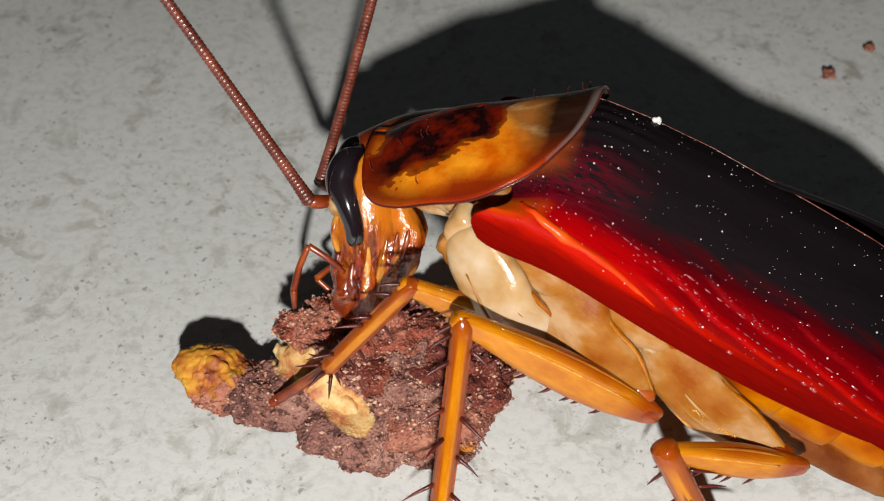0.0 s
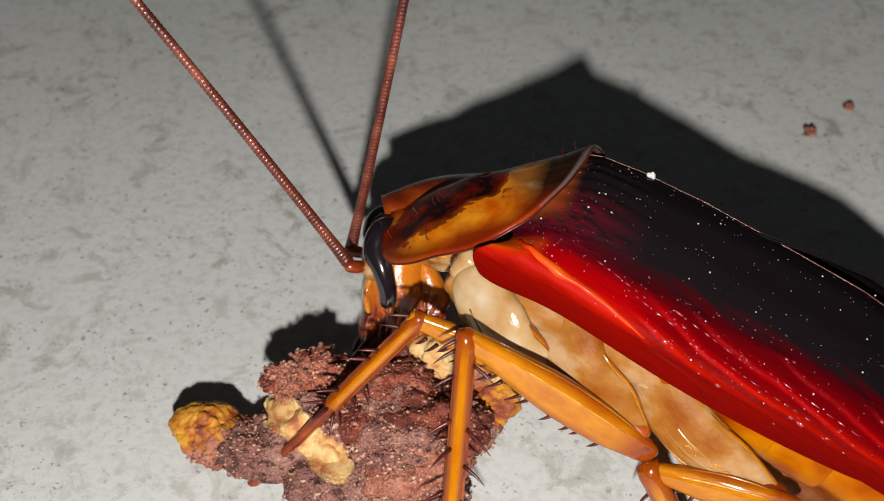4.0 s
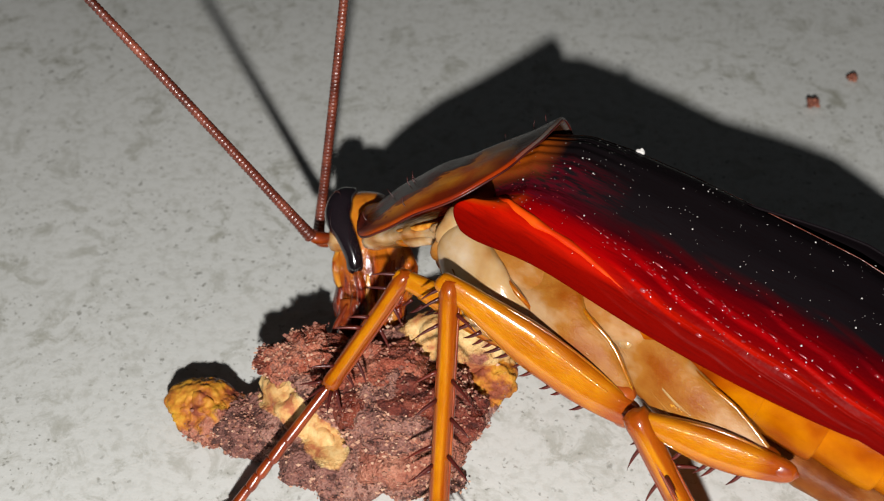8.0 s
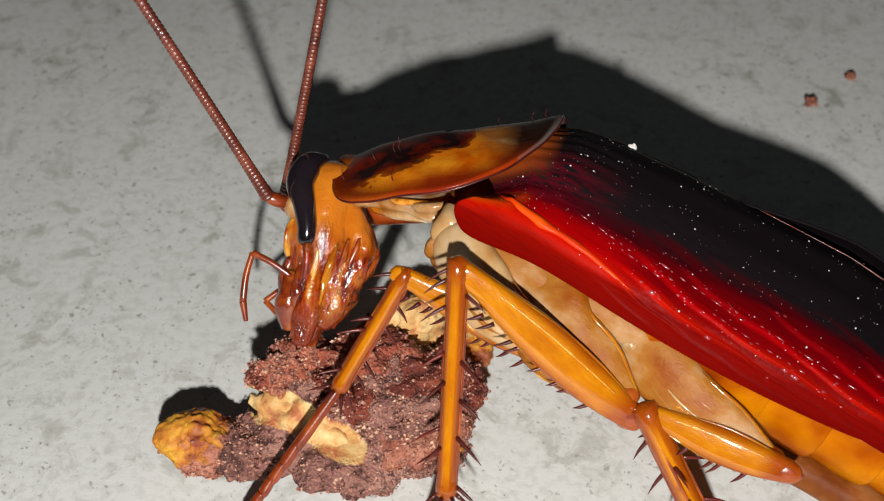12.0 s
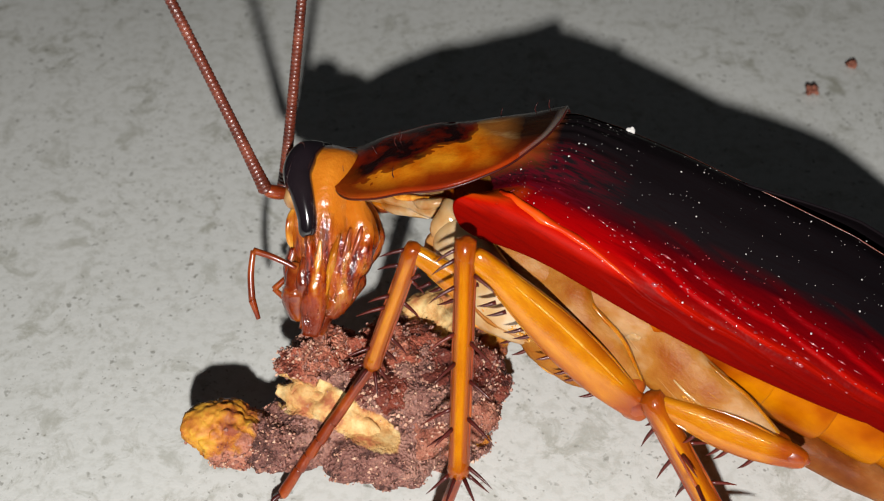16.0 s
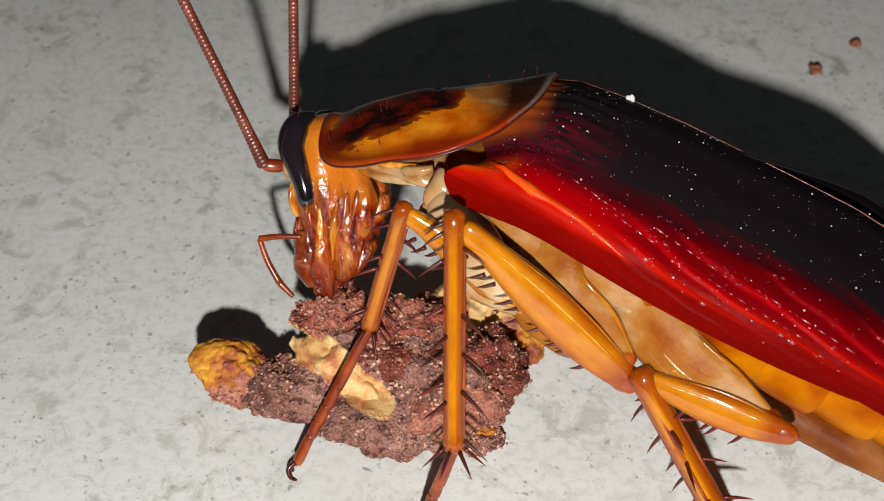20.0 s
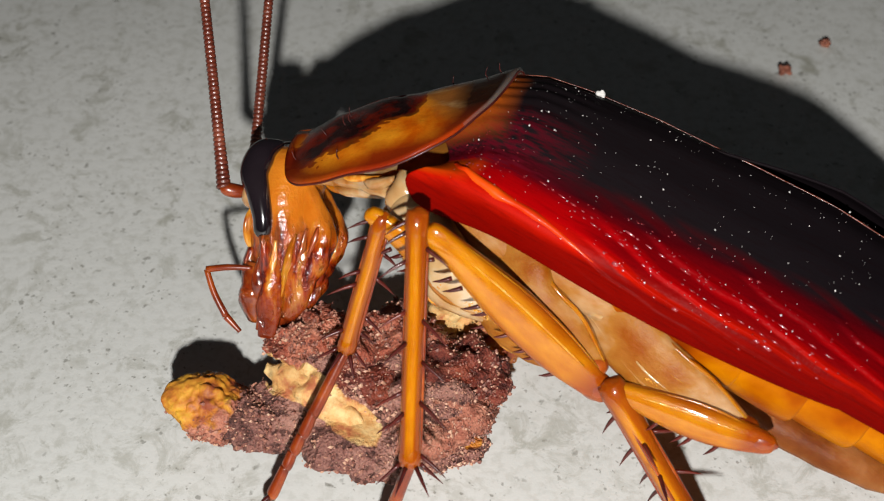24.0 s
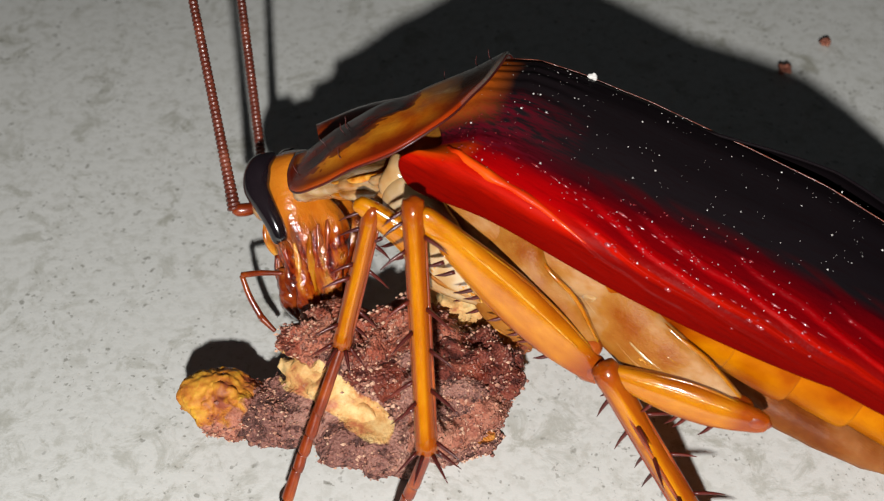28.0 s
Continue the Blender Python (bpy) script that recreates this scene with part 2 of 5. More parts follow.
def mat_pronotum():
    """Amber shield in its own axes: a yellow outer band, a maroon-black blotch along the middle, clear horn behind it,
    a dark band along the hind margin with a clear lip, and a thin dark red rim."""
    k = Nodes("blotched_shield")
    x, y, z = k.xyz()
    x, y = k.math("DIVIDE", x, MM), k.math("ABSOLUTE", k.math("DIVIDE", y, MM))
    w = k.math("MULTIPLY", k.math("SUBTRACT", k.noise(per_mm(0.45), 4, 0.55, stretch=(0.7, 1, 1)), 0.5), 2.0)
    w2 = k.math("MULTIPLY", k.math("SUBTRACT", k.noise(per_mm(1.6), 4, 0.6, stretch=(0.4, 1, 1)), 0.5), 2.0)
    f = k.noise(per_mm(9), 4, 0.6)
    e = 2.4
    edge = k.math("POWER", k.math("ADD", k.math("POWER", k.math("DIVIDE", y, 4.5), e), k.math("POWER", k.math("ABSOLUTE", k.math("DIVIDE", x, 4.5)), e)), 1 / e)
    amber = k.mix(k.ramp(k.noise(per_mm(0.6), 4, 0.6), [(0.36, (0, 0, 0)), (0.62, (1, 1, 1))]), (0.62, 0.11, 0.001), (0.86, 0.31, 0.012))
    horn = k.mix(k.ramp(w2, [(-0.2, (0, 0, 0)), (0.35, (1, 1, 1))]), (0.34, 0.12, 0.022), (0.55, 0.30, 0.11))
    # clear horn: a wedge that widens to the rear along the back
    wedge = k.math("ADD", k.math("SUBTRACT", k.math("MULTIPLY", x, -0.35), k.math("MULTIPLY", y, 0.28)), k.math("MULTIPLY", w, 0.5))
    col = k.mix(k.ramp(wedge, [(0.0, (0, 0, 0)), (0.35, (1, 1, 1))]), amber, horn)
    # blotch
    bx = k.math("DIVIDE", k.math("SUBTRACT", x, 1.35), 2.75)
    by = k.math("DIVIDE", k.math("SUBTRACT", y, 0.4), k.math("ADD", 2.05, k.math("MULTIPLY", x, 0.28)))
    d = k.math("ADD", k.math("SQRT", k.math("ADD", k.math("MULTIPLY", bx, bx), k.math("MULTIPLY", by, by))), k.math("ADD", k.math("MULTIPLY", w, 0.85), k.math("MULTIPLY", w2, 0.16)))
    maroon = k.mix(k.ramp(k.noise(per_mm(0.7), 4, 0.6), [(0.42, (0, 0, 0)), (0.60, (1, 1, 1))]), (0.012, 0.002, 0.002), (0.19, 0.010, 0.001))
    col = k.mix(k.ramp(d, [(0.84, (1, 1, 1)), (1.0, (0.75, 0.75, 0.75)), (1.2, (0, 0, 0))]), col, maroon)
    # greyish sheen on the clear cuticle along the very back, painted into the colour
    ridge = k.math("ADD", k.math("MULTIPLY", y, -0.9), k.math("MULTIPLY", w2, 0.5))
    col = k.mix(k.math("MULTIPLY", k.ramp(ridge, [(-0.75, (0, 0, 0)), (-0.2, (1, 1, 1))]), 0.3), col, k.mix(f, (0.03, 0.02, 0.016), (0.14, 0.115, 0.10)))
    # dark hind band, red-brown towards the sides
    rear = k.ramp(k.math("MULTIPLY", x, 0.1), [(-0.20, (1, 1, 1)), (0.08, (0, 0, 0))])
    band = k.math("MULTIPLY", k.ramp(k.math("ADD", k.math("SUBTRACT", edge, k.math("MULTIPLY", y, 0.055)), k.math("MULTIPLY", w, 0.16)), [(0.50, (0, 0, 0)), (0.68, (1, 1, 1))]), rear)
    col = k.mix(k.math("MULTIPLY", band, 0.96), col, k.mix(k.ramp(k.math("DIVIDE", y, 5.0), [(0.4, (0, 0, 0)), (0.75, (1, 1, 1))]), (0.010, 0.003, 0.003), (0.24, 0.020, 0.002)))
    lip = k.math("MULTIPLY", k.ramp(edge, [(0.93, (0, 0, 0)), (0.96, (1, 1, 1))]), k.ramp(k.math("ADD", x, y), [(-0.6, (1, 1, 1)), (-0.2, (0, 0, 0))]))
    col = k.mix(k.math("MULTIPLY", lip, 0.5), col, (0.15, 0.125, 0.11))
    # red rim in front and along the sides
    front = k.math("MULTIPLY", k.ramp(k.math("ADD", edge, k.math("MULTIPLY", w2, 0.02)), [(0.80, (0, 0, 0)), (0.90, (0.6, 0.6, 0.6)), (0.96, (1, 1, 1))]), k.ramp(k.math("MULTIPLY", k.math("ADD", x, k.math("MULTIPLY", y, 0.8)), 0.1), [(0.0, (0, 0, 0)), (0.2, (1, 1, 1))]))
    col = k.mix(k.math("MULTIPLY", front, 0.92), col, (0.16, 0.012, 0.002))
    col = k.mix(k.math("MULTIPLY", k.ramp(f, [(0.5, (0, 0, 0)), (0.7, (1, 1, 1))]), 0.3), col, k.mix(0.5, col, (0.03, 0.004, 0.002)))
    k.bump(k.math("ADD", f, k.math("ADD", k.math("MULTIPLY", w, 1.5), k.math("MULTIPLY", w2, 0.5))), 0.02 * MM, 0.5)
    return k.done(col, 0.24, 0.04, 0.12, (1, 0.35, 0.08), 0.3, spec=0.08)


def mat_head():
    """Smooth amber above, streaked yellow and red down to the mouth; z runs up the head."""
    k = Nodes("amber_head")
    x, y, z = k.xyz()
    z = k.math("DIVIDE", z, MM)
    a = k.noise(per_mm(1.0), 4, 0.55, stretch=(1.2, 1.0, 0.7))
    f = k.noise(per_mm(5), 4, 0.6)
    low = k.ramp(k.math("ADD", k.math("MULTIPLY", z, -0.25), k.math("MULTIPLY", k.math("SUBTRACT", a, 0.5), 0.7)), [(0.0, (0, 0, 0)), (0.3, (1, 1, 1))])
    upper = k.mix(a, (0.37, 0.07, 0.001), (0.54, 0.195, 0.015))
    stripe = k.noise(per_mm(1.3), 3, 0.6, stretch=(2.2, 0.5, 0.4))
    lower = k.ramp(stripe, [(0.38, (0.06, 0.004, 0.001)), (0.46, (0.20, 0.017, 0.001)), (0.56, (0.31, 0.06, 0.002)), (0.70, (0.42, 0.17, 0.02))])
    mouth = k.ramp(k.math("MULTIPLY", z, -0.2), [(0.6, (0, 0, 0)), (0.85, (1, 1, 1))])
    col = k.mix(low, upper, lower)
    col = k.mix(mouth, col, k.mix(a, (0.06, 0.005, 0.001), (0.22, 0.026, 0.003)))
    # Creases of the lower face: sunk in the bump, with shade painted in.
    crease = k.ramp(k.noise(per_mm(1.9), 4, 0.6, stretch=(1.3, 1.0, 0.7)), [(0.36, (1, 1, 1)), (0.45, (0, 0, 0))])
    col = k.mix(k.math("MULTIPLY", k.math("MULTIPLY", crease, low), 0.5), col, (0.05, 0.004, 0.001))
    k.bump(k.math("ADD", f, k.math("ADD", a, k.math("MULTIPLY", low, k.math("ADD", k.math("MULTIPLY", k.noise(per_mm(2.0), 3, 0.5), 2.4), k.math("MULTIPLY", crease, -1.5))))), 0.06 * MM, 0.6)
    return k.done(col, 0.18, 0.35, 0.2, (1, 0.35, 0.1), 0.5)


def mat_crumb(name, dark, mid, light, freq=0.8, pores=0.6, gloss=0.55, relief=0.10):
    """Crumbly food: patchy colour, pores, sandy grain; pale or orange nut flesh where the mesh says so."""
    k = Nodes(name)
    a = k.noise(per_mm(freq), 5, 0.62)
    f = k.noise(per_mm(9), 4, 0.65)
    v = k.voronoi(per_mm(7))
    col = k.ramp(a, [(0.33, dark), (0.5, mid), (0.68, light)])
    col = k.mix(k.ramp(f, [(0.42, (0, 0, 0)), (0.62, (1, 1, 1))]), k.mix(0.3, col, dark), k.mix(0.3, col, light))
    # Pores sink in the bump below; their shade is painted into the colour too.
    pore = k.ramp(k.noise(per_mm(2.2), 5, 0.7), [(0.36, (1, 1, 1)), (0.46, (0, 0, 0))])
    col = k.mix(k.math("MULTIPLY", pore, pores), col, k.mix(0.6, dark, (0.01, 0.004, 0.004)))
    grit = k.ramp(k.voronoi(per_mm(4.2)), [(0.10, (1, 1, 1)), (0.26, (0, 0, 0))])
    keep = k.ramp(k.noise(per_mm(1.4), 3, 0.6), [(0.48, (0, 0, 0)), (0.56, (1, 1, 1))])
    grit = k.math("MULTIPLY", grit, keep)
    col = k.mix(k.math("MULTIPLY", grit, 0.6), col, (0.50, 0.30, 0.20))
    flesh = k.n("ShaderNodeAttribute")
    flesh.attribute_name = "flesh"
    pale, orange, _ = k.n("ShaderNodeSeparateXYZ", Vector=flesh.outputs["Vector"]).outputs
    pores_f = k.ramp(k.noise(per_mm(5), 4, 0.7), [(0.36, (1, 1, 1)), (0.48, (0, 0, 0))])
    stain = k.noise(per_mm(0.9), 4, 0.6)
    nut = k.ramp(stain, [(0.36, (0.36, 0.11, 0.045)), (0.46, (0.53, 0.29, 0.10)), (0.62, (0.63, 0.46, 0.21))])
    nut = k.mix(k.math("MULTIPLY", pores_f, 0.35), nut, (0.36, 0.17, 0.04))
    amber = k.ramp(stain, [(0.38, (0.22, 0.05, 0.02)), (0.48, (0.40, 0.135, 0.012)), (0.64, (0.54, 0.28, 0.024))])
    ragged = k.math("MULTIPLY", k.math("SUBTRACT", k.noise(per_mm(2.4), 4, 0.65), 0.5), 1.3)
    for share, tone in ((pale, nut), (orange, amber)):
        col = k.mix(k.ramp(k.math("ADD", share, k.math("MULTIPLY", ragged, k.math("MULTIPLY", share, 1.0))), [(0.40, (0, 0, 0)), (0.56, (1, 1, 1))]), col, tone)
    smooth = k.math("SUBTRACT", 1.0, k.math("MULTIPLY", k.math("MAXIMUM", pale, orange), 0.9))
    height = k.math("ADD", k.math("ADD", f, k.math("MULTIPLY", v, 0.8)), k.math("ADD", k.math("MULTIPLY", pore, -pores), k.math("MULTIPLY", grit, 0.8)))
    k.bump(k.math("MULTIPLY", height, smooth), relief * MM, 1.0)
    shine = k.ramp(k.noise(per_mm(0.5), 3), [(0.45, (0.75, 0.75, 0.75)), (0.65, (gloss, gloss, gloss))])
    return k.done(col, shine, 0.0, 0.1, (1, 0.5, 0.3), 0.2, spec=0.35)


def mat_grain():
    """Loose grains, each of its own tone from brown to straw."""
    k = Nodes("sugar_grain")
    own = k.n("ShaderNodeNewGeometry").outputs["Random Per Island"]
    col = k.ramp(own, [(0.0, (0.15, 0.055, 0.042)), (0.45, (0.26, 0.11, 0.08)), (0.8, (0.40, 0.20, 0.13)), (1.0, (0.56, 0.36, 0.25))])
    return k.done(col, 0.5, 0.0, spec=0.3)


M_HEAD = mat_head()
M_WING = mat_wing()
# Paler pink than the wing: glints put into the colour, under a glossy coat.
M_GLINT = chitin("vein_glints", (0.16, 0.01, 0.012), (0.24, 0.025, 0.03), (0.34, 0.08, 0.09), rough=0.25, sss=0, coat=1.0)
M_VEIN_HOT = chitin("orange_vein", (0.36, 0.010, 0.001), (0.52, 0.034, 0.0015), (0.66, 0.085, 0.003), rough=0.4, coat=0.1, spec=0.1, sss=0)
M_SHIELD = mat_pronotum()
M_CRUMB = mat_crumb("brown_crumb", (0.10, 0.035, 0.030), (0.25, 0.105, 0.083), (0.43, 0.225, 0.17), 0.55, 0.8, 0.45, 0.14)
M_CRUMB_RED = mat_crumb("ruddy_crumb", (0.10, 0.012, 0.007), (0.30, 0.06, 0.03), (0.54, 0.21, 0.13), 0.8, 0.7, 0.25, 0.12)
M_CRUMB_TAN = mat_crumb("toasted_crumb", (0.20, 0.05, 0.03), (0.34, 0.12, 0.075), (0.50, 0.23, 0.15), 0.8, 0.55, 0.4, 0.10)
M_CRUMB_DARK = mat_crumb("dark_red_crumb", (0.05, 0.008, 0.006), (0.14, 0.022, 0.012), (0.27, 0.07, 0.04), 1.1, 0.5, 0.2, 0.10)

M_GRAIN = mat_grain()

# ---- mesh tools (all in millimetres, scaled once) ----


def link(name, verts, faces, material, parent=None, label="", smooth=True):
    me = bpy.data.meshes.new(name)
    me.from_pydata([(v[0] * MM, v[1] * MM, v[2] * MM) for v in verts], [], faces)
    bm = bmesh.new()
    bm.from_mesh(me)
    bmesh.ops.recalc_face_normals(bm, faces=bm.faces)
    bm.to_mesh(me)
    bm.free()
    me.polygons.foreach_set("use_smooth", [smooth] * len(me.polygons))
    me.materials.append(material)
    ob = new(name, me)
    if parent is not None:
        ob.parent = parent
    return tagged(ob, label)


def spline(points, n):
    """n+1 points along a Catmull-Rom curve through the given ones."""
    p = [np.array(q, float) for q in points]
    p = [2 * p[0] - p[1]] + p + [2 * p[-1] - p[-2]]
    out = []
    for i in range(n + 1):
        s = i / n * (len(p) - 3)
        j = min(int(s), len(p) - 4)
        u = s - j
        a, b, c, d = p[j:j + 4]
        out.append(0.5 * ((2 * b) + (c - a) * u + (2 * a - 5 * b + 4 * c - d) * u * u + (3 * b - a - 3 * c + d) * u ** 3))
    return out


def loft(points, radii, n=16, seg=14, up=(0, 0, 1), rough=0.0, seed=0, power=1.0):
    """A closed tube of elliptic sections: radii are (side, up) pairs along the way."""
    path = spline(points, n)
    rad = spline([np.atleast_1d(r) if np.ndim(r) else np.array([r, r]) for r in radii], n)
    verts, faces = [], []
    up = np.array(up, float)
    for i, c in enumerate(path):
        d = path[min(i + 1, n)] - path[max(i - 1, 0)]
        d = d / (np.linalg.norm(d) + 1e-9)
        s = np.cross(up, d)
        s = s / (np.linalg.norm(s) + 1e-9)
        w = np.cross(d, s)
        for j in range(seg):
            a = 2 * math.pi * j / seg
            ca, sa = math.cos(a), math.sin(a)
            ca, sa = math.copysign(abs(ca) ** power, ca), math.copysign(abs(sa) ** power, sa)
            k = 1.0
            if rough:
                q = c + s * ca + w * sa
                k += rough * noise.noise(Vector(q * 1.3 + seed))
            verts.append(c + s * ca * max(rad[i][0], 0.01) * k + w * sa * max(rad[i][1], 0.01) * k)
    for i in range(n):
        for j in range(seg):
            faces.append((i * seg + j, i * seg + (j + 1) % seg, (i + 1) * seg + (j + 1) % seg, (i + 1) * seg + j))
    for i, e in ((0, -1), (n, 1)):
        verts.append(path[i])
        m = len(verts) - 1
        for j in range(seg):
            faces.append((m, i * seg + j, i * seg + (j + 1) % seg))
    return verts, faces


def grid(fn, nu, nv, thick):
    """A sheet from fn(u, v) -> point, given a thickness along its normals."""
    p = np.array([[fn(i / nu, j / nv) for j in range(nv + 1)] for i in range(nu + 1)])
    du, dv = np.gradient(p, axis=0), np.gradient(p, axis=1)
    nn = np.cross(du, dv)
    nn /= np.linalg.norm(nn, axis=2, keepdims=True) + 1e-12
    q = p - nn * thick
    verts = list(p.reshape(-1, 3)) + list(q.reshape(-1, 3))
    w, o = nv + 1, (nu + 1) * (nv + 1)
    faces = []
    for i in range(nu):
        for j in range(nv):
            a, b, c, d = i * w + j, i * w + j + 1, (i + 1) * w + j + 1, (i + 1) * w + j
            faces += [(a, b, c, d), (o + d, o + c, o + b, o + a)]
    for i in range(nu):
        for j in (0, nv):
            a, b = i * w + j, (i + 1) * w + j
            faces.append((a, b, o + b, o + a))
    for j in range(nv):
        for i in (0, nu):
            a, b = i * w + j, i * w + j + 1
            faces.append((a, b, o + b, o + a))
    return verts, faces


def ball(sub):
    bm = bmesh.new()
    bmesh.ops.create_icosphere(bm, subdivisions=sub, radius=1)
    v = np.array([w.co[:] for w in bm.verts])
    f = [tuple(w.index for w in q.verts) for q in bm.faces]
    bm.free()
    return v, f


def lump(centre, lobes, sub, amp, freq, seed, fine=0.0):
    """A craggy mass: the outer hull of overlapping ellipsoids seen from one centre, broken up by noise."""
    d, f = ball(sub)
    r = np.zeros(len(d))
    for c, s in lobes:
        c, s = (np.array(c) - centre) / s, np.array(s)
        w = d / s
        a, b, e = (w * w).sum(1), -(w * c).sum(1), (c * c).sum() - 1
        disc = b * b - a * e
        r = np.maximum(r, np.where(disc > 0, (-b + np.sqrt(np.maximum(disc, 0))) / a, 0))
    out = []
    for k in range(len(d)):
        p = d[k] * r[k] + centre
        q = Vector(p)
        n = noise.fractal(q * freq + Vector((seed, 0, 0)), 1.0, 2.0, 4) * amp
        n -= abs(noise.noise(q * freq * 0.9 + Vector((0, seed, 0)))) * amp * 0.7
        n -= (noise.voronoi(q * freq * 1.5 + Vector((seed, seed, 0)))[0][0] - 0.35) * amp * 0.9
        if fine:
            n += noise.fractal(q * freq * 5, 0.8, 2.1, 3) * fine
        out.append(p + d[k] * n)
    return out, f


def empty(name, label, category):
    return tagged(new(name), label, category)


# ---- the floor ----


def build_floor():
    """One sheet to the horizon, finely cut only where the camera looks."""
    edges = [-3000, -900, -300, -120, -60] + list(np.linspace(-40, 50, 46)) + [80, 150, 300, 900, 3000]
    n = len(edges)
    verts = []
    for y in edges:
        for x in edges:
            near = max(0.0, 1 - max(abs(x), abs(y)) / 55)
            verts.append((x, y, min(0.0, noise.noise(Vector((x, y, 0)) * 0.12) * 0.03 - 0.015) * near))
    faces = [(j * n + i, j * n + i + 1, (j + 1) * n + i + 1, (j + 1) * n + i) for j in range(n - 1) for i in range(n - 1)]
    return tagged(link("floor", verts, faces, M_FLOOR), "off-white painted floor with grey-green smudges and fine grit", "floor", kind="structure")


floor = build_floor()


def build_crumb(x, y, r, seed):
    v, f = lump(np.zeros(3), [((0, 0, 0), (r, r * 0.8, r * 0.7)), ((r * 0.5, r * 0.3, 0), (r * 0.7, r * 0.6, r * 0.5))], 3, r * 0.35, 1.4 / r, seed)
    lo = min(p[2] for p in v)
    ob = link("crumb", [p - np.array((0, 0, lo + 0.02)) for p in v], f, M_CRUMB_TAN)
    ob.location = (x * MM, y * MM, 0)
    return tagged(ob, "tiny reddish-brown food crumb lying on the floor", "crumb", "crumbs on the floor")


build_crumb(20.1, 11.0, 0.40, 3)
build_crumb(22.8, 13.4, 0.32, 8)

# ---- the morsel being eaten ----


NUTS = (  # nut flesh in the morsel: centre line, radius, and whether it is the orange kind
    (((-3.3, -1.0, 2.3), (-2.6, -1.6, 2.35), (-1.8, -2.4, 2.1), (-0.9, -3.3, 1.8), (-0.3, -3.9, 1.45)), 0.66, False),
    (((-6.4, -1.2, 1.4), (-5.6, -1.1, 1.4)), 1.2, True),
    (((3.6, 0.8, 3.6), (5.0, 0.5, 3.3), (6.0, 0.1, 2.9)), 1.15, False),
    (((5.9, -0.6, 2.1), (6.3, -0.7, 2.0)), 1.0, True),
    (((3.7, -4.6, 0.9), (4.1, -4.5, 0.9)), 0.3, True))


def nut_share(p):
    """How far p lies in pale and in orange nut flesh, with a ragged edge."""
    out = [0.0, 0.0, 0.0]
    wob = 0.3 * noise.fractal(Vector(p) * 0.9, 1.0, 2.0, 3)
    for line, r, orange in NUTS:
        best = 9.0
        for a, b in zip(line, line[1:]):
            a, b = np.array(a), np.array(b)
            s = min(1.0, max(0.0, float((p - a) @ (b - a) / ((b - a) @ (b - a)))))
            best = min(best, float(np.linalg.norm(p - a - s * (b - a))))
        out[int(orange)] = max(out[int(orange)], min(1.0, max(0.0, (1.35 - best / r + wob) / 0.55)))
    return out


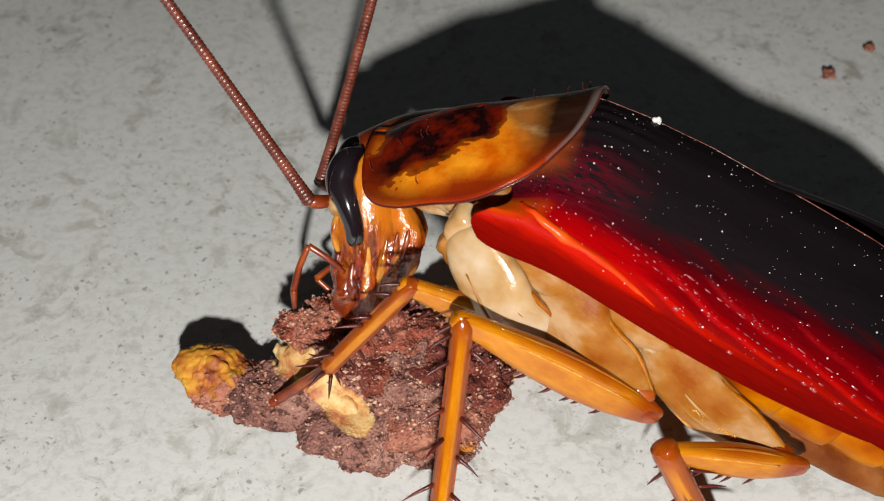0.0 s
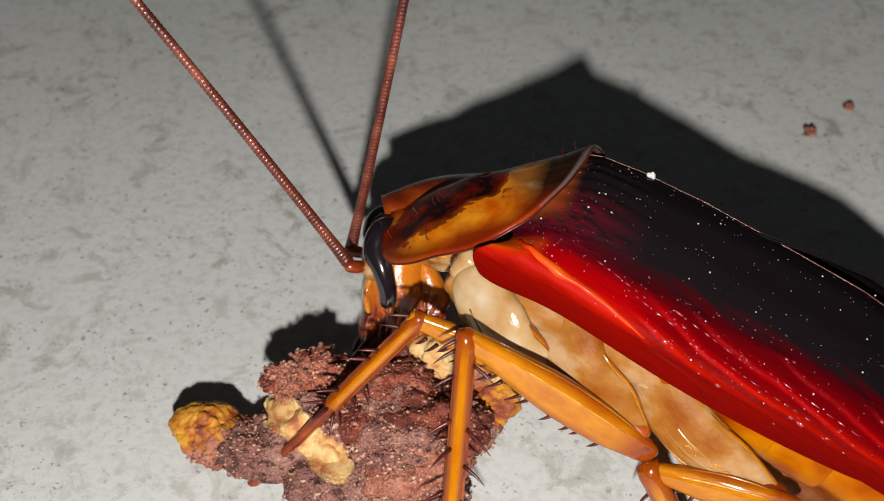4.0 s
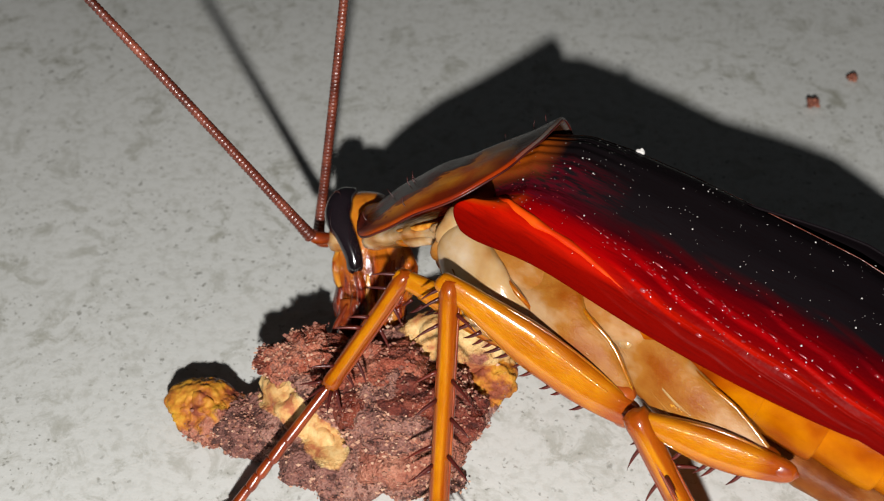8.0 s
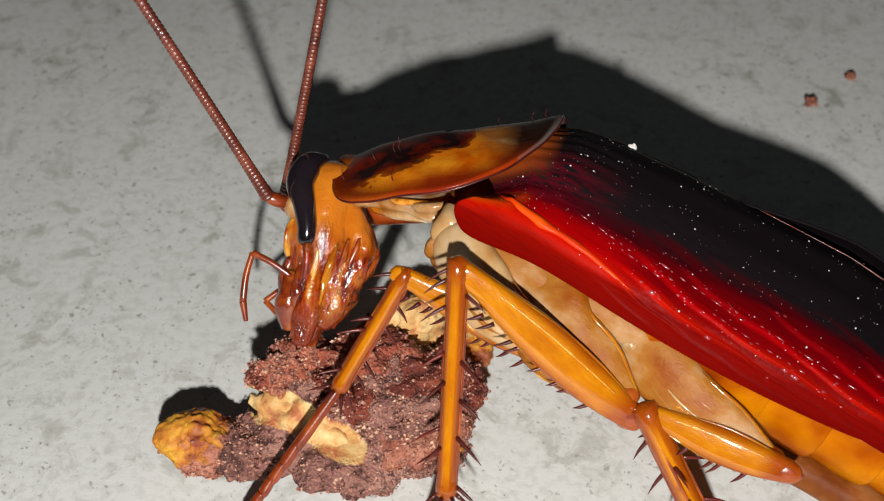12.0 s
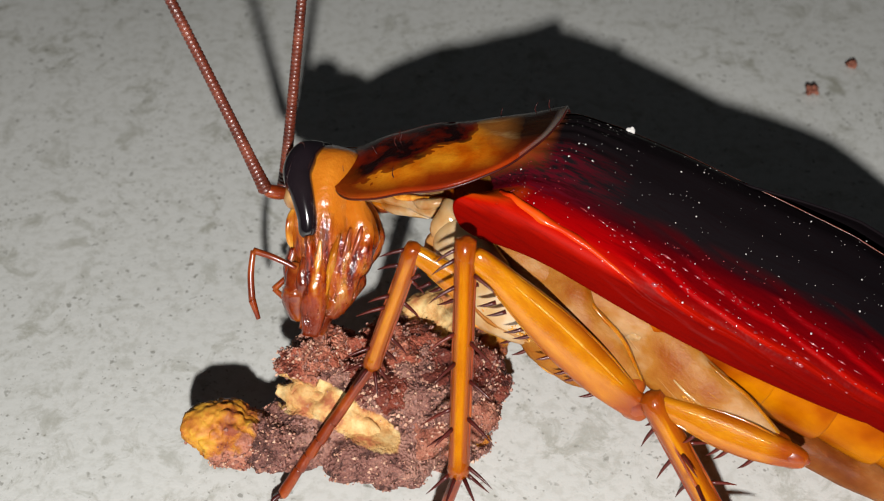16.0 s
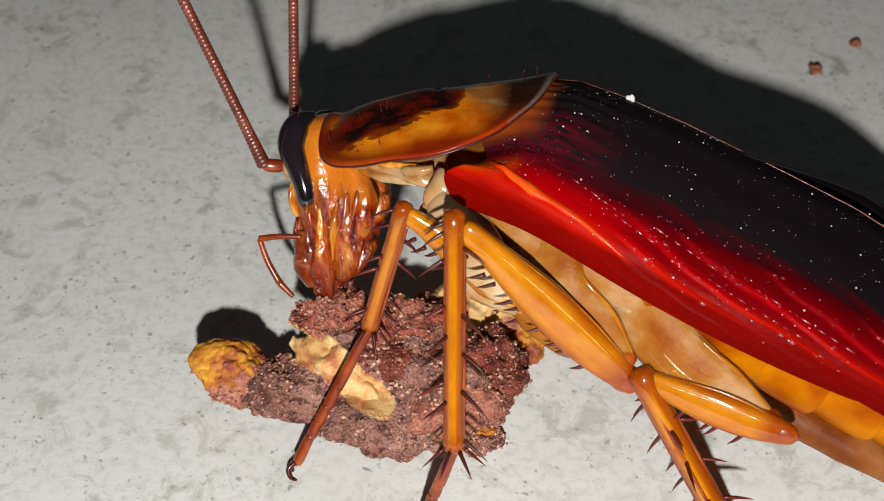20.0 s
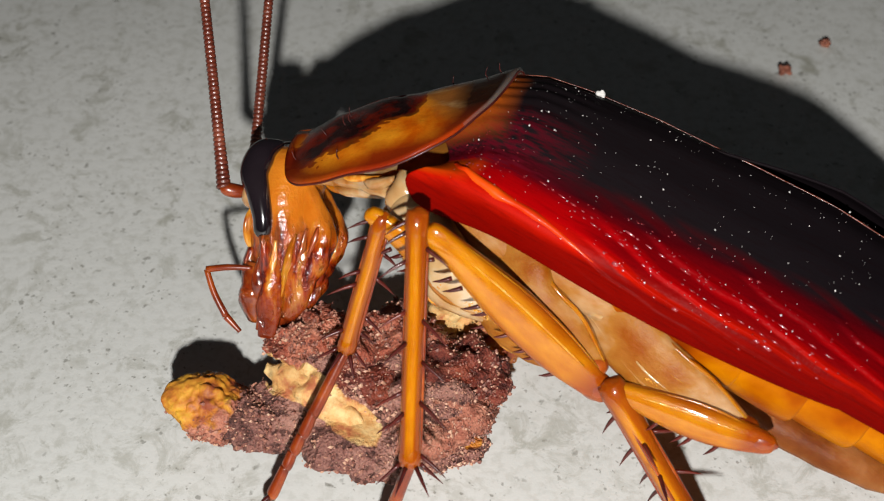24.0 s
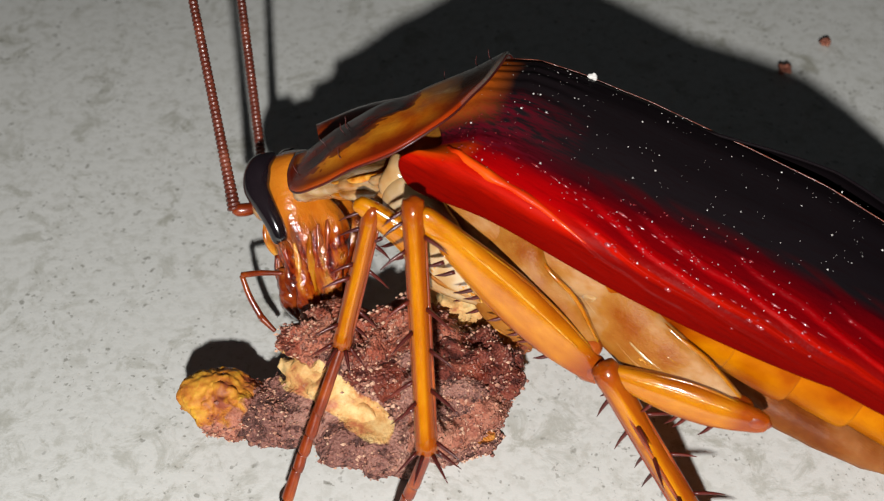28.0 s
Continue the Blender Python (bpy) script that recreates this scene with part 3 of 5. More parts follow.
def build_food():
    food = empty("food_morsel", "reddish-brown crumbly food morsel with yellow nut pieces, on the floor", "food")
    mass = [((2.6, -2.2, 1.5), (2.9, 2.8, 2.3)), ((-0.9, -1.0, 1.4), (2.3, 2.3, 2.1)), ((-1.7, 0.3, 2.2), (1.2, 1.1, 1.5)),
            ((0.6, -3.4, 0.6), (3.2, 2.0, 1.2)), ((4.7, -0.6, 1.1), (1.7, 1.7, 1.5)), ((3.2, 0.8, 2.2), (2.0, 1.5, 1.8)), ((-2.6, -1.8, 0.6), (1.7, 1.6, 1.3))]
    v, f = lump(np.array((1.2, -1.4, 1.2)), mass, 6, 0.5, 0.7, 2.0, 0.09)
    whole = part_food("crumb_mass", v, f, M_CRUMB, food)
    hull = [np.array(p) for p in v]
    for name, mat, c, lobes, amp, fr, seed, label in (
            ("crust", M_CRUMB_TAN, (2.9, -3.6, 1.7), [((3.2, -3.8, 1.95), (1.9, 1.35, 1.15)), ((2.0, -4.2, 1.55), (1.7, 1.15, 1.05))], 0.35, 1.0, 9.0, "toasted orange-brown crust"),
            ("crust", M_CRUMB_RED, (0.6, -0.9, 3.2), [((0.6, -1.0, 3.2), (1.9, 1.3, 0.95)), ((2.2, -1.1, 3.4), (1.7, 1.2, 0.9))], 0.5, 1.2, 13.0, "ruddy crust"),
            ("crust", M_CRUMB_DARK, (4.4, -2.2, 2.4), [((4.0, -2.5, 2.6), (1.7, 1.6, 1.6)), ((2.6, -2.3, 3.0), (1.4, 1.2, 1.1))], 0.55, 1.0, 17.0, "dark red sticky crust"),
            ("crust", M_CRUMB_RED, (-2.3, -0.2, 3.2), [((-2.2, -0.5, 3.15), (1.4, 1.1, 0.85)), ((-1.2, 0.0, 3.3), (1.3, 1.1, 0.8))], 0.4, 1.3, 23.0, "ruddy crust"),
            ("crust", M_CRUMB_DARK, (-0.4, -1.8, 2.8), [((-0.5, -1.8, 2.85), (1.1, 0.9, 0.75)), ((0.6, -2.6, 2.5), (1.0, 1.0, 0.9))], 0.35, 1.4, 37.0, "dark red sticky crust"),
            ("crust", M_CRUMB, (3.3, -4.5, 0.6), [((3.2, -4.5, 0.5), (1.8, 0.8, 0.6))], 0.25, 1.3, 29.0, ""),
            ("lobe", M_CRUMB, (-4.0, -1.7, 0.8), [((-4.0, -1.8, 0.6), (1.5, 1.4, 1.05)), ((-5.0, -1.6, 0.8), (1.3, 1.3, 1.1))], 0.35, 1.1, 5.0, ""),
            ("lobe", M_CRUMB_TAN, (-5.6, -1.5, 0.9), [((-5.6, -1.5, 0.9), (1.5, 1.3, 1.1))], 0.3, 1.1, 31.0, ""),
            ("nut_piece", M_CRUMB_TAN, (-5.9, -1.0, 1.25), [((-5.95, -0.95, 1.12), (1.5, 1.1, 1.0))], 0.10, 0.8, 7.0, "orange-yellow nut piece"),
            ("nut_piece", M_CRUMB_TAN, (4.2, 0.6, 3.0), [((4.2, 0.7, 3.5), (1.9, 1.0, 1.1)), ((5.6, 0.2, 3.0), (1.4, 1.1, 1.1))], 0.25, 1.1, 6.0, "pale yellow nut piece"),
            ("nut_piece", M_CRUMB_TAN, (5.7, -0.7, 2.0), [((6.1, -0.6, 2.2), (1.1, 1.1, 1.0))], 0.25, 1.1, 16.0, "orange nut piece"),
            ("nut_piece", M_CRUMB_TAN, (3.9, -4.5, 0.95), [((3.9, -4.5, 0.9), (0.6, 0.4, 0.3))], 0.1, 1.6, 19.0, "small orange nut piece")):
        v, f = lump(np.array(c), lobes, 5, amp, fr, seed, 0.08)
        part_food(name, v, f, mat, food, label)
        if name != "nut_piece":
            hull += v[::2]
        else:
            hull += v[::9]
    v, f = loft([(-3.55, -0.75, 2.15), (-2.7, -1.5, 2.25), (-1.8, -2.4, 2.02), (-0.9, -3.3, 1.72), (-0.15, -4.05, 1.3)], [(0.25, 0.2), (0.62, 0.4), (0.55, 0.4), (0.5, 0.4), (0.2, 0.15)], 70, 44, up=(-0.35, -0.6, 0.72), power=0.8)
    v = [p + np.array(noise.noise_vector(Vector(p * 0.9))) * 0.2 + np.array(noise.noise_vector(Vector(p * 3.0))) * 0.08 + np.array((0.11, 0.18, -0.22)) for p in v]
    part_food("nut_piece", v, f, M_CRUMB, food, "pale yellow nut strip")
    hull += v[::12]
    rnd = random.Random(3)
    bv = np.array(((1, 0, 0), (-1, 0, 0), (0, 1, 0), (0, -1, 0), (0, 0, 1), (0, 0, -1)), float)
    bf = [(0, 2, 4), (2, 1, 4), (1, 3, 4), (3, 0, 4), (2, 0, 5), (1, 2, 5), (3, 1, 5), (0, 3, 5)]
    verts, faces = [], []
    for i in range(24000):
        p = hull[rnd.randrange(len(hull))]
        if p[2] < 0.15 or (max(nut_share(np.array(p))) > 0.35 and i % 30):
            continue
        r = rnd.choice((0.03, 0.035, 0.04, 0.05, 0.06, 0.075, 0.1))
        p = p + np.array((rnd.uniform(-0.1, 0.1), rnd.uniform(-0.1, 0.1), rnd.uniform(-0.06, 0.06)))
        o = len(verts)
        sc = np.array((rnd.uniform(0.6, 1.3), rnd.uniform(0.6, 1.3), rnd.uniform(0.6, 1.3))) * r
        verts += [p + q * sc for q in bv]
        faces += [tuple(o + k for k in t) for t in bf]
    tagged(link("sugar", verts, faces, M_GRAIN, food, "pale sugary grains", False), kind="stuff")
    return food


def part_food(name, v, f, m, food, label=""):
    v = [np.array((p[0], p[1], max(p[2], 0.03))) for p in v]
    ob = link(name, v, f, m, food, label)
    ob.data.attributes.new("flesh", "FLOAT_VECTOR", "POINT").data.foreach_set("vector", [c for p in v for c in nut_share(p)])
    return ob


food = build_food()

# ---- the cockroach, in its own axes: x to the head, y to its left, z to its back ----
roach = empty("cockroach", "live reddish-brown cockroach feeding, dark red wings and amber legs", "cockroach")


TOPS = ((0, 0.05, 0.10, 0.16, 0.25, 0.5, 0.75, 1), (0.9, 2.7, 3.35, 3.66, 3.95, 4.5, 4.2, 2.5))


def wing_profile(v):
    """Section of a folded forewing: an upright outer field, a bend at the main vein, then a roof; side and height as shares."""
    stops = (-0.1, 0.0, 0.19, 0.27, 0.62, 0.85, 1.0, 1.2)
    side = (0.96, 0.98, 1.0, 0.965, 0.50, 0.20, 0.0, -0.26)
    high = (-0.12, 0.0, 0.225, 0.32, 0.775, 0.96, 1.0, 0.975)
    q = [v + 0.012 * k for k in range(-3, 4)]
    return float(np.mean(np.interp(q, stops, side))), float(np.mean(np.interp(q, stops, high)))


def fan_phase(u, v):
    """Branch veins leave the stem over the red field and run down to the margin at a low angle: whole numbers lie on a vein."""
    return (u - 0.14 - (0.45 - v) * (1.15 + 0.5 * u) + 0.010 * math.sin(u * 23) + 0.03 * noise.noise(Vector((u * 16, v * 7, 3.0)))) / 0.125


def vein_relief(u, v):
    """Low rounded ridges of the branch veins, and fine ones over the dark back."""
    inside = min(1, max(0, (u - 0.2) / 0.08)) * min(1, max(0, (0.45 - v) / 0.06)) * min(1, max(0, (v - 0.02) / 0.12))
    wave = math.cos(2 * math.pi * fan_phase(u, v))
    out = inside * (0.085 * (max(0.0, wave) ** 3 - 0.2) + 0.012 * noise.noise(Vector((u * 60, fan_phase(u, v) * 3, 1.0))))
    out += 0.012 * inside * noise.noise(Vector((u * 150, v * 90, 0)))
    if u < 0.2 and v > 0.36:
        out += 0.02 * min(1, (0.2 - u) / 0.06, (v - 0.36) / 0.05) * math.sin(v * 75 + 3 * u + math.sin(u * 40))
    return out


def tegmen_point(u, v, side, lift=0.0):
    """Forewing surface: u from its root to its tip, v from the outer margin to the back and a little past it."""
    x = 0.35 - 27.0 * u - 1.1 * (1 - u) ** 8 * math.exp(-((v - 0.42) / 0.19) ** 2) - 0.75 * (1 - u) ** 12 * max(0.0, 1 - max(v, 0) / 0.2) ** 2
    wide = 4.62 + 0.55 * math.sin(min(1, u * 1.5) * math.pi * 0.55)
    wide *= math.sqrt(max(0.0, 1 - max(0.0, (u - 0.62) / 0.40) ** 2.2))
    top = float(np.interp(u, *TOPS))
    low = -0.3 * (1 - min(1, u / 0.6)) - 0.62 * math.sin(min(1, u / 0.6) * math.pi) ** 0.8
    a = v * math.pi / 2
    py, pz = wing_profile(v)
    y = wide * py
    z = low + (top - low) * pz
    z += 0.05 * math.sin(v * 11.0 + u * 5) * math.sin(min(v, 1) * math.pi) * min(1, u * 8)
    z -= 0.85 * math.exp(-(u / 0.10) ** 2) * max(0.0, 1 - max(v, 0.0) / 0.27)
    if side < 0:
        z += 0.75 * math.sin(math.pi * min(1, max(0, (u - 0.27) / 0.5))) ** 1.5 * max(0.0, v) ** 2
    r = np.array((0, math.cos(a) * 0.8, math.sin(a))) * (lift + vein_relief(u, v))
    return np.array((x, side * y, z + (0.0 if side > 0 else -0.16))) + r * np.array((1, side, 1))


def left_edge(u):
    """How far the left wing laps over the back."""
    return float(np.interp(u, (0, 0.25, 0.5, 1), (1.12, 1.10, 0.98, 0.9)))


def build_wings():
    for side in (1, -1):
        lap = left_edge if side > 0 else (lambda u: 1.0)
        nu, nv = (300, 130) if side > 0 else (120, 60)
        v, f = grid(lambda a, b: tegmen_point(a, b * lap(a), side), nu, nv, 0.10 * side)
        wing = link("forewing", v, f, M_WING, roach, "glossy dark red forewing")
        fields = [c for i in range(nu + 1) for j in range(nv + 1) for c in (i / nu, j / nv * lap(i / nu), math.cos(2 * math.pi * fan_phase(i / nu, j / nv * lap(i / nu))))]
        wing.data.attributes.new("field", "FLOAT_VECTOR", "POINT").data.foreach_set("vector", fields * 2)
        if side < 0:
            continue
        way, r = [(0.022, 0.36), (0.05, 0.30), (0.1, 0.262), (0.15, 0.255), (0.2, 0.235), (0.255, 0.18), (0.33, 0.12)], 0.17
        pts = [tegmen_point(a, b, 1, -0.55 * r) for a, b in spline(way, 30)]
        v, f = loft(pts, [r * 0.5, r, r * 0.9, r * 0.6, r * 0.15], 60, 8, rough=0.4)
        link("vein", v, f, M_VEIN_HOT, wing)
        line = [tegmen_point(a, left_edge(a) - 0.004, 1, 0.0) for a in np.linspace(0.06, 0.75, 40)]
        v, f = loft(line, [0.02, 0.03, 0.03, 0.02], 80, 6, rough=0.5)
        link("edge", v, f, M_ANTENNA, wing, "thin horny inner edge")
        # Long glints modelled as broken pale dashes along five lanes.
        for lane, (a0, a1) in enumerate(((0.14, 0.235), (0.20, 0.29), (0.27, 0.40), (0.36, 0.50), (0.42, 0.56))):
            b0 = (0.405, 0.36, 0.385, 0.30, 0.345)[lane]
            dash = random.Random(lane)
            verts, faces, a = [], [], a0
            while a < a1:
                run = dash.uniform(0.003, 0.016)
                way = [tegmen_point(q, b0 - (q - a0) * 0.42, 1, -0.012) for q in np.linspace(a, a + run, 5)]
                v, f = loft(way, [0.008, dash.uniform(0.02, 0.05), 0.008], 8, 6, rough=0.6, seed=a * 50)
                faces += [tuple(len(verts) + k for k in t) for t in f]
                verts += list(v)
                a += run + dash.uniform(0.001, 0.012)
            tagged(link("vein", verts, faces, M_GLINT, wing, "raised dashes standing in for glints on the veins"), kind="stuff")
        rnd = random.Random(21)
        bv, bf = ball(1)
        verts, faces = [], []
        # Small glints modelled as pale beads, densest along the vein crests.
        for i in range(800):
            a, b = rnd.triangular(0.2, 0.62, 0.32), rnd.triangular(0.1, 0.5, 0.36)
            if i < 130:
                a = rnd.uniform(0.04, 0.42)
                b = float(np.interp(a, (0.1, 0.185, 0.3, 0.42), (0.36, 0.40, 0.445, 0.475))) + rnd.uniform(-0.02, 0.012)
            elif i < 220:
                a, b = rnd.uniform(0.02, 0.13), rnd.triangular(0.36, 0.7, 0.4)
            elif abs(fan_phase(a, b) - round(fan_phase(a, b))) > 0.17:
                continue
            p = tegmen_point(a, b, 1, -0.01)
            o, q = len(verts), rnd.choice((0.013, 0.016, 0.02, 0.026, 0.045)) * (1.0 if i < 220 or rnd.random() < 0.85 else rnd.uniform(1.6, 2.6))
            p = p - np.array((0, 0.5, 0.3)) * q
            verts += [p + c * q * (1.6, 1, 1) for c in bv]
            faces += [tuple(o + c for c in t) for t in bf]
        tagged(link("vein_glints", verts, faces, M_GLINT, wing, "tiny pale beads standing in for glints along the veins"), kind="stuff")


build_wings()


def build_pronotum():
    """A shield 9 mm long and 9.8 mm wide, arched, with a thin turned edge."""
    def fn(u, v):
        r, a = u, 2 * math.pi * v
        c, s = math.cos(a), math.sin(a)
        e = 3.0 if c > 0 else 2.05
        k = (abs(c) ** e + abs(s) ** e) ** (-1 / e)
        x, y = 4.5 * r * k * c, (4.4 if s > 0 else 4.9) * r * k * s
        if x > 0:
            y *= 1 - 0.05 * (x / 4.5)
        front = min(1, max(0, x / 4.0))
        z = 0.1 - 0.25 * (1 - (x / 4.5) ** 2) - ((1.15 if y > 0 else 2.7) + 0.4 * front ** 1.5) * (math.sqrt(y * y + 0.6) - 0.775) / 4.2 - 0.45 * (y / 4.9) ** 4 - 0.9 * front ** 2
        z += 0.05 * noise.noise(Vector((x, y, 0)) * 0.8)
        return np.array((x, y, z))
    v, f = grid(fn, 26, 72, -0.14)
    shield = link("pronotum", v, f, M_SHIELD, roach, "amber shield with dark blotches")
    edge = [fn(1.0, i / 64) for i in range(65)]
    v, f = loft(edge, [0.045, 0.045], 128, 6)
    link("rim", v, f, M_SPINE, shield, "thin dark red rim")
    rnd = random.Random(4)
    for i in range(14):
        p = fn(rnd.uniform(0.3, 0.97), rnd.random())
        v, f = loft([p, p + np.array((0.1, 0.05, 0.25)), p + np.array((rnd.uniform(-.1, .2), .1, 0.5))], [0.02, 0.018, 0.006], 4, 5, (1, 0, 0))
        link("bristle", v, f, M_SPINE, shield)
    return shield


pronotum = build_pronotum()


def build_head():
    sect = [(2.42, 0.1, 0.2, 0.3), (2.25, 0.1, 0.85, 1.0), (1.9, 0.1, 1.2, 1.4), (1.3, 0.15, 1.3, 1.66), (0.3, 0.2, 1.3, 1.85), (-0.8, 0.15, 1.45, 1.8), (-1.8, 0.2, 1.35, 1.5), (-2.6, 0.3, 1.15, 1.25)]
    v, f = loft([(c, 0, z) for z, c, a, b in sect], [(b, a) for z, c, a, b in sect], 30, 26, (1, 0, 0))
    head = link("head", v, f, M_HEAD, roach, "amber head")
    for s in (1, -1):
        p = [(0.3, 1.0 * s, 2.42), (0.85, 1.4 * s, 2.05), (1.12, 1.62 * s, 1.3), (0.85, 1.86 * s, 0.5), (0.62, 1.85 * s, -0.4), (0.62, 1.78 * s, -0.95), (0.62, 1.7 * s, -1.12)]
        v, f = loft(p, [(0.12, 0.12), (0.5, 0.4), (0.56, 0.42), (0.45, 0.36), (0.38, 0.34), (0.32, 0.28), (0.06, 0.06)], 40, 16, (0, 1 * s, 0))
        link("eye", v, f, M_EYE, head, "glossy black compound eye")
        v, f = loft([(1.1, 1.0 * s, 0.42), (1.45, 1.22 * s, 0.45), (1.66, 1.3 * s, 0.48)], [0.6, 0.52, 0.22], 8, 16)
        link("antenna_socket", v, f, M_PALE, head, "pale antenna socket")
        v, f = loft([(1.5, 1.15 * s, 0.5), (1.85, 1.42 * s, 0.5), (2.2, 1.6 * s, 0.56), (2.38, 1.66 * s, 0.6)], [0.2, 0.27, 0.25, 0.12], 12, 12)
        link("scape", v, f, M_LEG_RED, head)
        v, f = loft([(1.0, 0.7 * s, -2.2), (1.15, 0.8 * s, -3.3), (1.0, 0.35 * s, -4.3)], [(0.5, 0.5), (0.55, 0.5), (0.35, 0.35)], 20, 16, rough=0.25, seed=2)
        link("mandible", v, f, M_MOUTH, head, "dark red mandible")
        v, f = loft([(0.25, 0.95 * s, -1.4), (0.3, 1.05 * s, -3.0), (0.5, 0.65 * s, -4.9)], [(0.5, 0.5), (0.6, 0.6), (0.36, 0.36)], 20, 16, rough=0.3, seed=5)
        link("maxilla", v, f, M_HEAD, head)
        v, f = loft([(-0.4, 1.05 * s, -0.8), (-0.6, 1.02 * s, -2.0), (-0.55, 0.85 * s, -3.2), (-0.2, 0.55 * s, -4.1)], [(0.4, 0.5), (0.45, 0.75), (0.42, 0.6), (0.3, 0.35)], 22, 18, (1, 0, 0), rough=0.35, seed=3)
        link("cheek_plate", v, f, M_HEAD, head)
        v, f = loft([(0.55, 1.75 * s, -1.0), (0.45, 1.62 * s, -1.7), (0.6, 1.35 * s, -2.5)], [(0.35, 0.2), (0.4, 0.22), (0.25, 0.15)], 10, 12, (1, 0, 0), rough=0.15)
        link("cheek", v, f, M_HEAD, head)
        q = [(0.3, 0.5 * s, -2.9), (0.7, 0.9 * s, -4.0), (0.9, 0.7 * s, -4.7)]
        v, f = loft(q, [0.12, 0.13, 0.08], 8, 10)
        link("labial_palp", v, f, M_LEG_RED, head)
    for s in (1, -1):
        v, f = loft([(-0.6, 0.7 * s, 0.9), (-0.95, 0.9 * s, 0.1), (-1.3, 0.95 * s, -0.9), (-1.1, 0.95 * s, -1.7), (-0.5, 0.85 * s, -2.7), (-0.05, 0.7 * s, -3.8)], [(0.3, 0.3), (0.45, 0.5), (0.55, 0.66), (0.56, 0.7), (0.5, 0.62), (0.3, 0.35)], 30, 22, (1, 0, 0), rough=0.28, seed=8)
        link("jaw_base", v, f, M_HEAD, head, "amber base of the lower jaw")
        for c, d, r, mat in (((-0.55, 1.5, -0.9), (-0.1, 1.25, -3.3), 0.17, M_LEG), ((-1.0, 1.5, -0.7), (-0.6, 1.2, -2.5), 0.15, M_MOUTH), ((0.1, 1.66, -1.2), (0.4, 1.2, -3.7), 0.15, M_GOLD),
                             ((-1.4, 1.4, -0.6), (-1.1, 1.3, -1.9), 0.15, M_LEG_RED), ((0.75, 1.35, -1.9), (0.85, 0.95, -3.9), 0.24, M_MOUTH), ((-0.1, 1.15, -3.0), (0.35, 0.75, -4.7), 0.24, M_LEG)):
            c, d = np.array(c) * (1, s, 1), np.array(d) * (1, s, 1)
            v, f = loft([c, c * 0.65 + d * 0.35 + (0, 0.08 * s, 0), c * 0.3 + d * 0.7 + (0.05, 0.06 * s, 0), d], [r * 0.4, r * 0.85, r * 0.75, r * 0.35], 26, 12, rough=0.9, seed=r * 40)
            link("mouth_rod", v, f, mat, head)
        v, f = loft([(1.15, 0.55 * s, 0.1), (1.42, 0.7 * s, -0.5), (1.45, 0.65 * s, -1.2), (1.3, 0.6 * s, -1.7)], [(0.3, 0.12), (0.55, 0.2), (0.5, 0.2), (0.2, 0.1)], 14, 14, (1, 0, 0), rough=0.15, seed=4)
        link("face_plate", v, f, M_FACE, head, "yellow face plate with dark flecks")
    v, f = loft([(1.25, 0, -1.6), (1.45, 0, -2.4), (1.3, 0, -3.2), (1.05, 0, -4.1)], [(1.0, 0.35), (1.0, 0.35), (0.85, 0.32), (0.6, 0.25)], 14, 16, (1, 0, 0))
    link("labrum", v, f, M_HEAD, head, "amber upper lip")
    v, f = loft([(0.0, 0, -2.0), (0.1, 0, -3.2), (0.5, 0, -4.9)], [(0.9, 0.6), (0.9, 0.65), (0.55, 0.5)], 12, 14, (1, 0, 0))
    link("labium", v, f, M_MOUTH, head)
    return head


head = build_head()


def build_palp(s):
    """A jointed feeler that swings on the head; its root is its origin."""
    way = [(0, 0, 0), (0.9, 0.15 * s, 0.06), (1.75, 0.2 * s, 0.0), (1.5, 0.15 * s, -0.9), (1.1, 0.05 * s, -1.8), (0.62, -0.1 * s, -2.4)]
    verts, faces = [], []
    for a, b, r in ((0, 2, (0.09, 0.12, 0.13)), (2, 4, (0.11, 0.13, 0.14)), (4, 5, (0.15, 0.09))):
        v, f = loft(way[a:b + 1], r, 12, 10, (0, 1, 0))
        o = len(verts)
        verts += list(v)
        faces += [tuple(o + k for k in t) for t in f]
    return link("palp", verts, faces, M_LEG_RED, head, "thin jointed palp")


palp_l, palp_r = build_palp(1), build_palp(-1)


def build_antenna():
    """A thread of short rings, tapering; x runs outwards."""
    verts, faces = [], []
    length, rings, seg = 34.0, 190, 9
    for i in range(rings):
        s = i / rings
        r = 0.222 * (1 - 0.5 * s) * (1 + 0.3 * math.exp(-s * 28))
        x0, x1 = length * s, length * (s + 0.92 / rings)
        bend = lambda x: -0.0016 * (x - 12) ** 2 * 0.6 + 0.13824
        for x, k in ((x0, 0.84), (x0 + 0.04, 1.0), (x1 - 0.04, 1.0), (x1, 0.84)):
            for j in range(seg):
                a = 2 * math.pi * j / seg
                verts.append((x, math.cos(a) * r * k, bend(x) + math.sin(a) * r * k))
    rows = rings * 4
    for i in range(rows - 1):
        for j in range(seg):
            faces.append((i * seg + j, i * seg + (j + 1) % seg, (i + 1) * seg + (j + 1) % seg, (i + 1) * seg + j))
    return link("antenna", verts, faces, M_ANTENNA, roach, "long ringed red-brown antenna")


antenna_l, antenna_r = build_antenna(), build_antenna()


def to_shield(verts):
    """From the body's axes to the shield's at rest, so that the neck goes with the shield."""
    ax, nn = np.array((0.677, 0, -0.736)), np.array((0.736, 0, 0.677))
    out = []
    for p in verts:
        q = np.array(p) - (1.9065, 0, 0.008)
        out.append((q @ ax, q[1], q @ nn))
    return out


